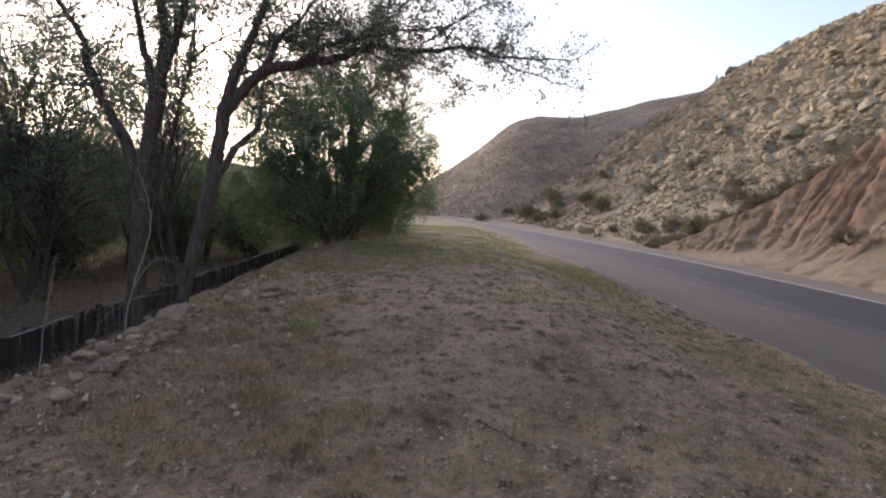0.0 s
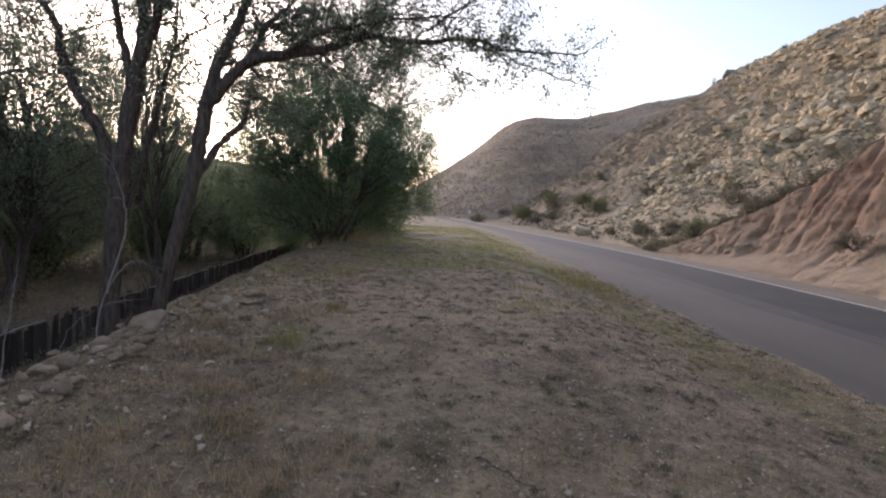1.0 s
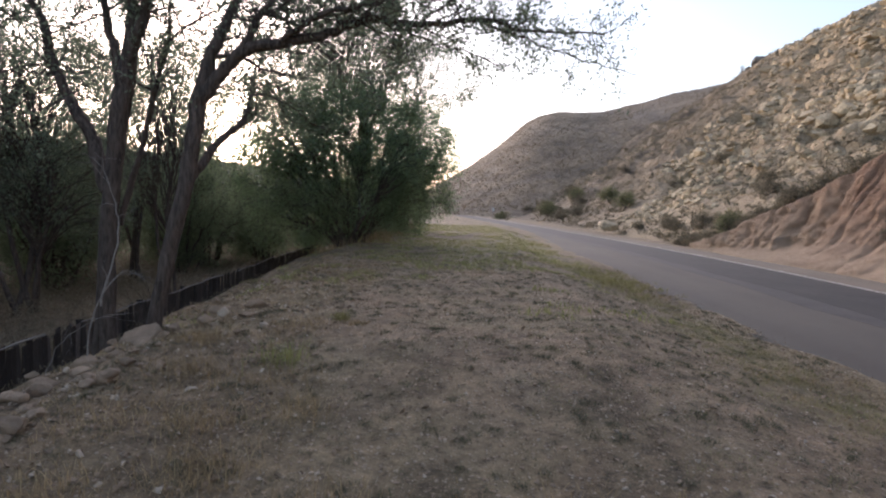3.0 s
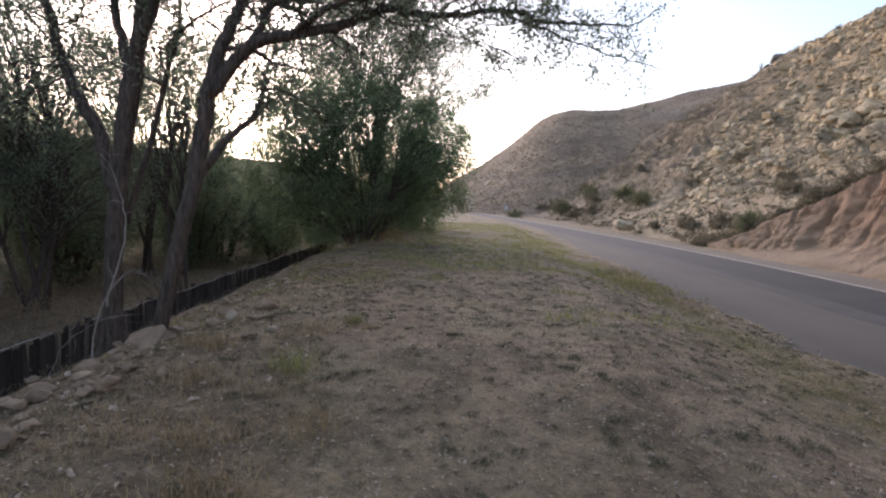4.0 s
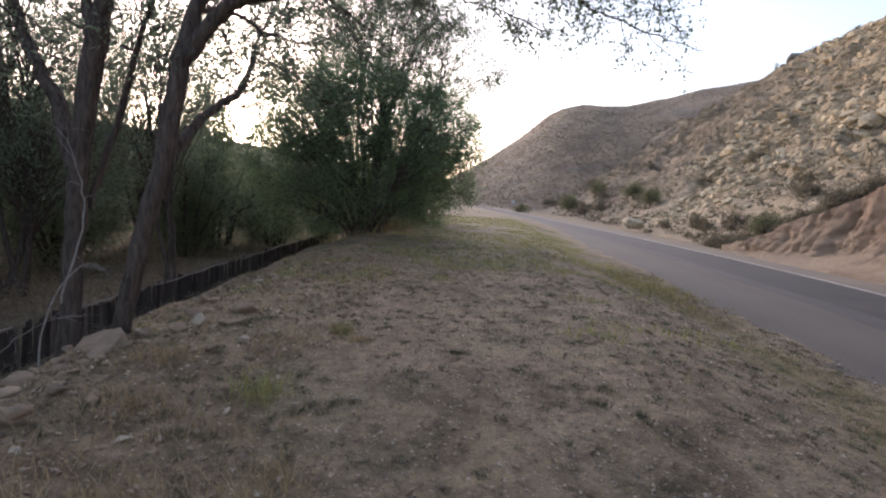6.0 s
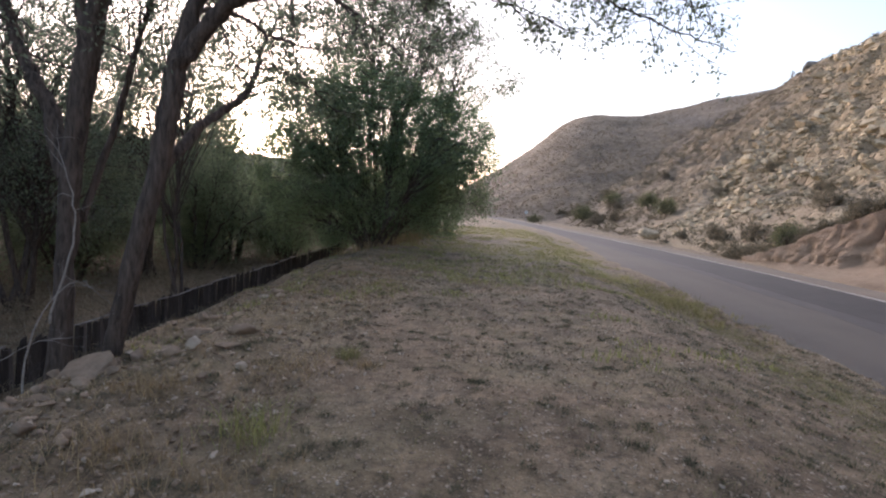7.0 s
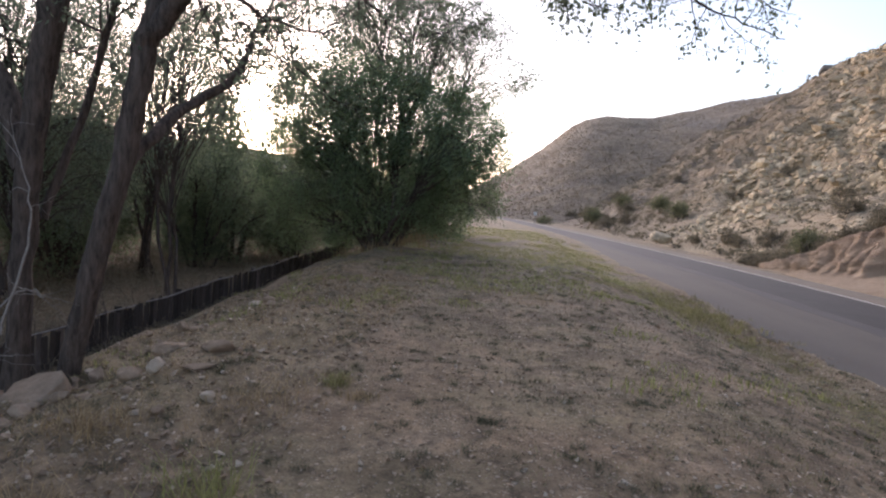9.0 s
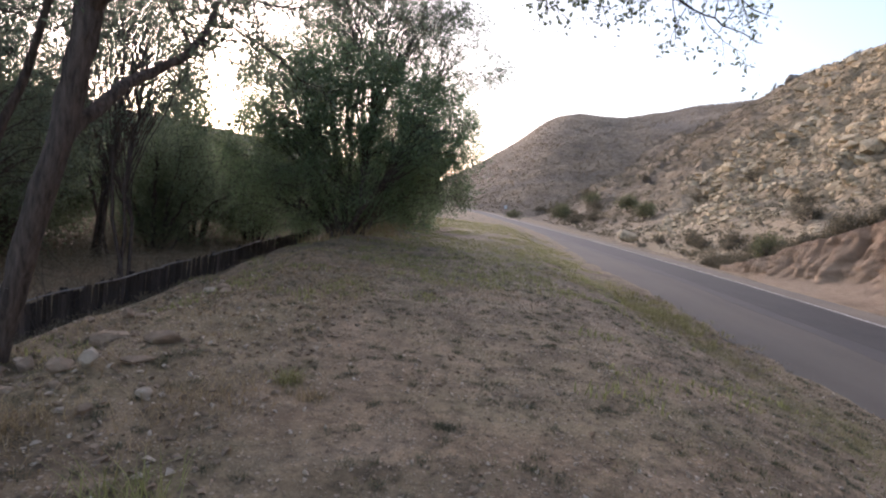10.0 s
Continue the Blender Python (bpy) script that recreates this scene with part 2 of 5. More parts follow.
M_DIRT = material("dry_dirt", dirt)
M_ASPHALT = material("worn_asphalt", asphalt, 0.85)
M_DARK = material("dark_asphalt", dark_asphalt, 0.8)
M_WORN = material("worn_lane", worn_lane, 0.82)
M_GRAVEL = material("shoulder_gravel", shoulder_gravel)
M_LINE = material("line_paint", line_paint, 0.7)
M_HILL = material("hill_earth", hill_earth)
M_FAR = material("far_scrub", far_scrub)
M_RED = material("red_earth", red_earth)
M_WOODED = material("wooded_slope", plain((0.065, 0.07, 0.04)))
M_ROCK = material("tan_rock", stone((0.24, 0.183, 0.112), (0.68, 0.56, 0.37)))
M_STONE = material("brown_stone", stone((0.19, 0.137, 0.092), (0.4, 0.302, 0.21)))
M_WHITE = material("white_stone", stone((0.36, 0.29, 0.215), (0.56, 0.465, 0.355)))
M_CRAG = material("dark_crag", stone((0.085, 0.075, 0.062), (0.21, 0.18, 0.145)))
M_BARK = material("bark", bark)
M_WOOD = material("weathered_wood", grey_wood)
# bleached on the dead branches; on the fence rail the paleness is painted light
M_DEAD = material("bleached_or_lit_wood", bleached_or_lit_wood)
M_LEAF = material("tree_leaf", leaf((0.13, 0.16, 0.105), (0.25, 0.28, 0.185), 0.5))
M_BUSH = material("bush_leaf", leaf((0.145, 0.195, 0.1), (0.27, 0.335, 0.175), 0.55))
M_THICKET = material("thicket_leaf", leaf((0.16, 0.195, 0.112), (0.3, 0.345, 0.2), 0.62))
M_SCRUB = material("scrub_leaf", leaf((0.125, 0.108, 0.074), (0.25, 0.218, 0.15), 0.3))
M_GREENSCRUB = material("green_scrub_leaf", leaf((0.12, 0.125, 0.065), (0.24, 0.24, 0.13), 0.3))
M_DRYGRASS = material("dry_grass", leaf((0.22, 0.16, 0.085), (0.45, 0.345, 0.195), 0.35))
M_GRASS = material("green_grass", leaf((0.16, 0.15, 0.06), (0.34, 0.31, 0.15), 0.4))
M_VERGE = material("verge_grass", leaf((0.2, 0.205, 0.07), (0.4, 0.39, 0.165), 0.4))
M_WEED = material("low_weed", leaf((0.066, 0.068, 0.042), (0.15, 0.145, 0.086), 0.3))
M_STEEL = material("galvanised_steel", plain((0.3, 0.3, 0.3)), 0.5)
M_SIGNFACE = material("sign_white", plain((0.7, 0.7, 0.68)), 0.5)


# ---- building helpers ----
def mesh_from(name, verts, faces, mat, smooth=False):
    """A mesh from arrays of corners and of faces that all have the same number of corners."""
    verts, faces = np.asarray(verts, np.float32), np.asarray(faces, np.int32)
    me = bpy.data.meshes.new(name)
    me.vertices.add(len(verts))
    me.vertices.foreach_set("co", verts.ravel())
    k = faces.shape[1]
    me.loops.add(faces.size)
    me.loops.foreach_set("vertex_index", faces.ravel())
    me.polygons.add(len(faces))
    me.polygons.foreach_set("loop_start", np.arange(0, faces.size, k, dtype=np.int32))
    me.polygons.foreach_set("use_smooth", np.full(len(faces), smooth))
    me.update(calc_edges=True)
    me.validate()
    me.materials.append(mat)
    return me


def part(name, me, parent=None, label="", at=None):
    """Links a mesh (or a bmesh with its material given as a pair) as one object under a thing."""
    if isinstance(me, tuple):
        bm, mat = me
        me = bpy.data.meshes.new(name)
        bm.to_mesh(me)
        bm.free()
        me.materials.append(mat)
    ob = new(name, me)
    ob.parent = parent
    if at is not None:
        ob.matrix_basis = at
    if label:
        tagged(ob, label)
    return ob


def lattice(ix, iy, seed):
    h = (ix * 374761393 + iy * 668265263 + seed * 974634777) & 0x7FFFFFFF
    h = ((h ^ (h >> 13)) * 1274126177) & 0x7FFFFFFF
    return ((h ^ (h >> 16)) & 0xFFFF) / 65535.0


def vnoise(x, y, seed=0):
    """Smooth noise from 0 to 1 over arrays."""
    x, y = np.asarray(x, float), np.asarray(y, float)
    ix, iy = np.floor(x).astype(np.int64), np.floor(y).astype(np.int64)
    fx, fy = x - ix, y - iy
    fx, fy = fx * fx * (3 - 2 * fx), fy * fy * (3 - 2 * fy)
    a, b = lattice(ix, iy, seed), lattice(ix + 1, iy, seed)
    c, d = lattice(ix, iy + 1, seed), lattice(ix + 1, iy + 1, seed)
    return (a * (1 - fx) + b * fx) * (1 - fy) + (c * (1 - fx) + d * fx) * fy


def fbm(x, y, octaves=4, seed=0):
    """Layered noise, about -1 to 1."""
    out, amp, total = 0.0, 1.0, 0.0
    for n in range(octaves):
        out = out + amp * (vnoise(np.asarray(x) * 2 ** n, np.asarray(y) * 2 ** n, seed + 17 * n) * 2 - 1)
        total += amp
        amp *= 0.5
    return out / total


def step(a, b, x):
    t = np.clip((np.asarray(x, float) - a) / (b - a), 0, 1)
    return t * t * (3 - 2 * t)


def grid_faces(rows, cols):
    i = np.arange((rows - 1) * (cols - 1))
    r, c = i // (cols - 1), i % (cols - 1)
    a = r * cols + c
    return np.stack([a, a + 1, a + cols + 1, a + cols], -1)


# ---- lie of the land ----
def line_x(y):
    """The road's far edge line."""
    s = np.maximum(0, np.asarray(y, float) - 22)
    return 12.0 - 0.15 * s * s / (s + 25)


def edge_x(y):
    """The ragged near edge of the asphalt, wide at the pull-out."""
    return line_x(y) - (7.2 - 3.2 * step(24, 62, y))


def road_z(x, y):
    return -0.1 - 0.026 * np.asarray(x, float) + 0.0 * np.asarray(y, float)


def bank_x(y):
    """The foot of the cut bank and hillside."""
    y = np.asarray(y, float)
    return line_x(y) + 3.7 + 0.055 * np.maximum(0, y - 45)


def mound_edge(y):
    y = np.asarray(y, float)
    return -3.9 - 0.085 * np.maximum(0, y - 8) + 0.3 * fbm(y * 0.6, 3.1, 3, 5)


def fence_x(y):
    return -6.95 - 0.068 * (np.asarray(y, float) - 9)


def ground_z(x, y):
    x, y = np.asarray(x, float), np.asarray(y, float)
    crown = 0.03 + 0.29 * step(3.0, 8.2, y) - 0.25 * step(40, 70, y)
    e = edge_x(y)
    bed = road_z(x, y)
    z = crown + (bed + 0.012 - crown) * step(-3.6, -0.4, x - e)
    z = z + 0.05 * fbm(x * 0.8, y * 0.8, 4, 3) * step(0.6, -0.6, x - e)
    spill = 0.034 * fbm(x * 2.2, y * 1.2, 4, 9) + 0.004 - 0.075 * step(0.0, 1.1, x - e)
    z = z + spill * step(-1.0, 0.0, x - e)
    me = mound_edge(y)
    drop = step(0.0, -2.3, x - me) * 1.2 + 0.3 * step(1.1, 0.0, x - me)
    z = z - drop + 0.12 * fbm(x * 0.9, y * 0.9, 3, 21) * step(0.2, -0.8, x - me)
    z = z + 0.07 * fbm(x * 2.4, y * 2.4, 4, 45) * step(1.9, 0.3, np.abs(x - me - 0.5)) * step(16, 12, y)
    z = z - 0.6 * step(-8, -16, x) * step(4, -2, 0 * y)
    return z


BANK_Y = (-60, 18, 24, 26.4, 28, 30, 33, 35, 37, 39.5, 44)
BANK_H = (7.2, 7.2, 6.9, 6.2, 5.0, 3.9, 2.7, 1.7, 0.8, 0.2, 0.0)
CREST_Y = (-100, 90, 138, 143, 147, 151, 158, 175, 210, 270)
CREST_H = (38.0, 39.0, 39.6, 40.5, 36.5, 33.0, 29.5, 23.0, 12.0, 6.0)


def bank_h(y):
    """Height of the red cut along the road."""
    return np.interp(y, BANK_Y, BANK_H)


def hill_z(u, y):
    """Height of the hillside u metres back from its foot, up to a crest that runs beside the valley."""
    u, y = np.asarray(u, float), np.asarray(y, float)
    width = 70 - bank_x(y)
    f = u / width
    crest = np.interp(y, CREST_Y, CREST_H) + 0.5
    rise = np.where(f < 1, np.clip(f, 0, 1) ** 1.32, 1 - 0.25 * (f - 1) - 1.2 * np.maximum(0, f - 1) ** 2)
    full = rise * 39.5
    k = 1.6
    h = -k * np.logaddexp(-full / k, -(crest - 12 * np.maximum(0, f - 1)) / k)
    cut = bank_h(y)
    return h + cut * step(0.1 + 0.42 * cut, 0.5 + 0.64 * cut, u) * np.exp(-u / 25)


FAR_TAN = np.array([-0.14, -0.09, -0.045, -0.026, 0.003, 0.051, 0.07, 0.086, 0.128, 0.196, 0.235, 0.293, 0.341, 0.389, 0.447, 0.6, 1.2])
FAR_UP = np.array([0, 0.022, 0.048, 0.057, 0.073, 0.105, 0.119, 0.136, 0.156, 0.161, 0.163, 0.174, 0.184, 0.19, 0.196, 0.2, 0.19])
RIDGE_TAN = np.array([-3.5, -1.5, -0.8, -0.55, -0.49, -0.45, -0.42, -0.37, -0.25, -0.1, 0.05])
RIDGE_UP = np.array([0.1, 0.095, 0.085, 0.072, 0.068, 0.065, 0.063, 0.061, 0.045, 0.035, 0.02])


def axis(centre, first, growth, reach):
    steps, d = [0.0], first
    while steps[-1] < reach:
        steps.append(steps[-1] + d)
        d *= growth
    s = np.array(steps)
    return centre + np.r_[-s[:0:-1], s]


def build_ground():
    xs, ys = axis(0.0, 0.07, 1.036, 3000), axis(7.0, 0.07, 1.036, 3000)
    gx, gy = np.meshgrid(xs, ys)
    gz = ground_z(gx, gy)
    far = np.hypot(gx, gy)
    rough = 0.012 * fbm(gx * 5, gy * 5, 3, 41) * step(30, 10, far) * step(0.4, -0.3, gx - edge_x(gy))
    gz = np.where(gx > bank_x(gy) + 4, road_z(bank_x(gy) + 4, gy) - 0.3, gz)
    gz = gz + rough
    v = np.stack([gx, gy, gz], -1).reshape(-1, 3)
    me = mesh_from("ground", v, grid_faces(len(ys), len(xs)), M_DIRT, True)
    return tagged(part("ground", me), "dry brown dirt verge with gravel and sparse grass", "ground", kind="structure")


def strip(name, left, right, y0, y1, lift, mat, label, category, n=300, thick=0.03):
    """A slab that follows the road between two edges."""
    t = np.linspace(0, 1, n)
    ys = y0 + (y1 - y0) * t ** 1.6
    cols = np.linspace(0, 1, 9)
    l, r = left(ys), right(ys)
    top = []
    for c in cols:
        x = l + (r - l) * c
        top.append(np.stack([x, ys, road_z(x, ys) + lift], -1))
    low = [top[0] - (0, 0, thick), *top, top[-1] - (0, 0, thick)]
    v = np.stack(low, 1).reshape(-1, 3)
    return tagged(part(name, mesh_from(name, v, grid_faces(n, len(low))[:, ::-1], mat, False)), label, category, kind="structure")


ground = build_ground()
road = strip("road", edge_x, line_x, -60, 420, 0.0, M_ASPHALT, "worn grey asphalt road with a dusty pull-out", "road")
strip("lane", lambda y: line_x(y) - 3.3 + 0.25 * fbm(y * 0.8, 1.7, 4, 43), lambda y: line_x(y) - 0.25, -60, 420, 0.006, M_DARK, "darker tyre-worn asphalt traffic lane", "lane", thick=0.005)
strip("lane", lambda y: line_x(y) - 4.1 + 0.4 * fbm(y * 0.5, 4.7, 4, 47), lambda y: line_x(y) - 3.0, -60, 420, 0.003, M_WORN, "grey worn edge of the traffic lane", "lane", thick=0.003)
strip("pavement", lambda y: line_x(y) - 0.01, lambda y: line_x(y) + 2.1, -60, 420, 0.002, M_GRAVEL, "dusty gravel shoulder along the road", "shoulder")
strip("trim", lambda y: line_x(y) - 0.048, lambda y: line_x(y) + 0.048, -60, 420, 0.012, M_LINE, "worn white painted edge line on asphalt", "road marking", thick=0.004)


def hill_point(u, y):
    """A place on the rough hillside."""
    z0 = road_z(bank_x(y), y) - 0.25
    rough = 1.0 - np.abs(fbm(u * 0.16, y * 0.11, 5, 51))
    ledge = fbm(u * 0.5, y * 0.22, 4, 61)
    grow = step(3, 14, u) * step(1.25, 0.9, u / (70 - bank_x(y)))
    body = 1 + 0.7 * step(0.95, 0.7, u / (70 - bank_x(y))) * step(6, 20, u)
    z = z0 + hill_z(u, y) + grow * body * (2.2 * (rough - 0.78) + 0.9 * ledge) + 0.3 * grow
    x = bank_x(y) + u - grow * 0.9 * fbm(y * 0.35, u * 0.4, 4, 71)
    return np.stack([x, y + 0 * u, z], -1)


def build_hillside():
    ys = np.r_[np.linspace(-90, 10, 60)[:-1], np.linspace(10, 110, 250)[:-1], np.linspace(110, 270, 160)]
    us = np.r_[np.linspace(0, 30, 90)[:-1], np.linspace(30, 130, 130)]
    gu, gy = np.meshgrid(us, ys)
    me = mesh_from("hillside", hill_point(gu, gy).reshape(-1, 3), grid_faces(len(ys), len(us))[:, ::-1], M_HILL, False)
    return tagged(part("hillside", me), "steep rocky tan hillside with dry scrub", "hillside", kind="structure")


def build_cut_bank():
    """The red road cut, fluted by rain, with a skirt of fallen earth."""
    ys, vs = np.r_[np.arange(-30, 10, 0.3), np.arange(10, 39, 0.085)], np.linspace(0, 1, 60)
    gv, gy = np.meshgrid(vs, ys)
    h = np.maximum(bank_h(gy), 0.02) * (1 + 0.1 * fbm(gy * 0.5, 2.2, 3, 13))
    lean = gy + 0.3 * gv + 0.45 * fbm(gy * 0.5, gv * 1.8, 3, 17)
    gully = 1 - np.abs(fbm(lean * 0.3, gv * 0.5, 3, 19)) * 2.8
    rill = 1 - np.abs(fbm(lean * 1.3, 5.3, 2, 25)) * 2.2
    cleft = np.clip(gully, 0, 1) ** 2.5 * 0.5 + np.clip(rill, 0, 1) ** 2 * 0.26
    body = step(0.02, 0.4, gv) * (0.55 + 0.45 * step(1.0, 0.75, gv))
    skirt = (1 - step(0.0, 0.34, gv))
    full = np.minimum(1, h / 3)
    u = 0.56 * h * gv - 0.2 + body * cleft * full - 1.5 * skirt * full * (0.5 + 0.6 * vnoise(gy * 0.5, 1.0, 23))
    u = u + 0.2 * fbm(gy * 1.6, gv * h * 1.1, 4, 29) + 0.12 * fbm(gy * 0.5, gv * h * 2.6, 3, 31)
    u = u + 0.15 * fbm(gy * 3.1, gv * h * 3.0, 4, 33) + 0.06 * fbm(gy * 7.0, gv * h * 7.0, 2, 39) - 0.12 * np.abs(fbm(gy * 0.9, gv * h * 0.9, 3, 35))
    z = road_z(bank_x(gy), gy) - 0.12 + h * gv ** 1.35 + 0.12 * fbm(gy * 0.9, gv * 3, 3, 37) * gv
    tail = gv > 0.985
    v = np.stack([bank_x(gy) + u + 0.5 * tail, gy, z - 0.25 * tail], -1).reshape(-1, 3)
    me = mesh_from("cut_bank", v, grid_faces(len(ys), len(vs))[:, ::-1], M_RED, True)
    return tagged(part("cut_bank", me), "eroded red earth road cut with rain gullies", "bank", kind="structure")


def polar_hill(name, tans, ups, d0, dc, d1, n_a, n_d, mat, label, seed, rough):
    az = np.arctan(np.linspace(tans[0], tans[-1], n_a))
    ds = np.linspace(d0, d1, n_d)
    gd, ga = np.meshgrid(ds, az)
    soft = np.interp(np.tan(az), tans, ups)
    reach = max(3, n_a // 60)
    soft = np.convolve(np.pad(soft, reach, mode="edge"), np.ones(2 * reach + 1) / (2 * reach + 1), mode="valid")
    up = np.repeat(soft[:, None], n_d, 1)
    rise = np.clip((gd - d0) / (dc - d0), 0, 1)
    prof = np.sin(rise * math.pi / 2) ** 1.15 - 0.25 * step(dc, d1, gd)
    x, y = gd * np.sin(ga), gd * np.cos(ga)
    h = up * dc / np.cos(ga) * np.cos(ga)
    z = -1.2 + (h + 1.2) * prof * step(-0.02, 0.03, up) + rough * fbm(x * 0.035, y * 0.035, 5, seed) * rise * (1 - 0.85 * rise ** 3) * np.minimum(1, up * 12)
    v = np.stack([x, y, z], -1).reshape(-1, 3)
    me = mesh_from(name, v, grid_faces(n_a, n_d), mat, True)
    return tagged(part(name, me), label, "hill", kind="structure")


hillside = build_hillside()
build_cut_bank()
far_hill = polar_hill("far_hill", FAR_TAN, FAR_UP, 112, 255, 520, 360, 170, M_FAR, "distant brown hill dotted with desert scrub", 81, 5.5)
ridge = polar_hill("distant_ridge", RIDGE_TAN, RIDGE_UP, 150, 340, 700, 260, 60, M_WOODED, "low dark wooded ridge beyond the creek trees", 91, 5.0)


# ---- rocks ----
def hull(seed, points=14, squash=(1.0, 0.8, 0.6)):
    """Corners and triangles of an angular stone about two units across."""
    rng = random.Random(seed)
    bm = bmesh.new()
    for _ in range(points):
        v = Vector((rng.gauss(0, 1), rng.gauss(0, 1), rng.gauss(0, 1))).normalized()
        bm.verts.new([c * s * rng.uniform(0.8, 1.05) for c, s in zip(v, squash)])
    made = bmesh.ops.convex_hull(bm, input=bm.verts)
    bmesh.ops.delete(bm, geom=[g for g in made["geom_interior"] if isinstance(g, bmesh.types.BMVert)], context="VERTS")
    bmesh.ops.triangulate(bm, faces=bm.faces)
    bm.verts.index_update()
    v = np.array([x.co[:] for x in bm.verts])
    f = np.array([[x.index for x in fa.verts] for fa in bm.faces])
    bm.free()
    return v, f


STONES = [hull(s, 12 + s % 5, (1.0, 0.7 + 0.1 * (s % 3), 0.5 + 0.12 * (s % 4))) for s in range(8)]
SMALL = [hull(40 + s, 8, (1.0, 0.8, 0.6)) for s in range(5)]


def turned(rng, n, tilt=0.5):
    """Random turns about z with some tilt, as n matrices."""
    a, b, c = rng.uniform(0, 2 * math.pi, n), rng.normal(0, tilt, n), rng.normal(0, tilt, n)
    out = np.zeros((n, 3, 3))
    ca, sa, cb, sb, cc, sc = np.cos(a), np.sin(a), np.cos(b), np.sin(b), np.cos(c), np.sin(c)
    out[:, 0] = np.stack([ca * cb, ca * sb * sc - sa * cc, ca * sb * cc + sa * sc], -1)
    out[:, 1] = np.stack([sa * cb, sa * sb * sc + ca * cc, sa * sb * cc - ca * sc], -1)
    out[:, 2] = np.stack([-sb, cb * sc, cb * cc], -1)
    return out


def scattered(name, shapes, places, sizes, mat, seed, tilt=0.5):
    """One mesh of many stones."""
    rng = np.random.default_rng(seed)
    n = len(places)
    turns, pick = turned(rng, n, tilt), rng.integers(0, len(shapes), n)
    vs, fs, at = [], [], 0
    for k, (v, f) in enumerate(shapes):
        m = np.flatnonzero(pick == k)
        if not len(m):
            continue
        p = np.einsum("nij,vj->nvi", turns[m], v) * sizes[m, None, None] + places[m, None, :]
        vs.append(p.reshape(-1, 3))
        fs.append((f[None] + (np.arange(len(m)) * len(v))[:, None, None]).reshape(-1, 3) + at)
        at += len(vs[-1])
    return mesh_from(name, np.concatenate(vs), np.concatenate(fs), mat, False)


def round_boulder(name, x, y, size, mat, seed, label, squash, z, rot):
    """A boulder worn round, with a few flat faces."""
    bm = bmesh.new()
    bmesh.ops.create_icosphere(bm, subdivisions=4, radius=0.5)
    rng = random.Random(seed)
    flats = [(Vector((rng.gauss(0, 1), rng.gauss(0, 1), rng.gauss(0, 0.7))).normalized(), rng.uniform(0.26, 0.4)) for _ in range(8)]
    for v in bm.verts:
        for n, d in flats:
            over = v.co.dot(n) - d
            if over > 0:
                v.co -= n * over * 0.95
        v.co += v.co.normalized() * (0.05 * noise.noise(v.co * 2.5 + Vector((seed, 0, 0))) + 0.015 * noise.noise(v.co * 9))
        v.co = Vector([c * s * size for c, s in zip(v.co, squash)])
    for f in bm.faces:
        f.smooth = True
    return tagged(part(name, (bm, mat), None, "", pose(x, y, z, 0, 0, rot)), label, "boulder")


def big_stone(name, x, y, size, mat, seed, label, category="rock", squash=(1.0, 0.8, 0.7), sink=0.3, z=None, rot=0.0):
    """A single weathered stone: hull, rounded and roughened."""
    v, f = hull(seed, 18, squash)
    bm = bmesh.new()
    vv = [bm.verts.new(c * size / 2) for c in v]
    for t in f:
        bm.faces.new([vv[i] for i in t])
    bmesh.ops.bevel(bm, geom=list(bm.edges), offset=size * 0.035, segments=1, affect="EDGES")
    bmesh.ops.triangulate(bm, faces=bm.faces)
    bmesh.ops.subdivide_edges(bm, edges=bm.edges, cuts=1, use_grid_fill=True)
    for x_ in bm.verts:
        n = noise.noise(x_.co * (3.0 / size) + Vector((seed, 0, 0)))
        x_.co += x_.co.normalized() * n * size * 0.045
    gz = float(ground_z(x, y)) if z is None else z
    low = min(c.co.z for c in bm.verts)
    me_ = part(name, (bm, mat), None, "", pose(x, y, gz - low * (1 - sink) - 0.0, 0, 0, rot))
    return tagged(me_, label, category)


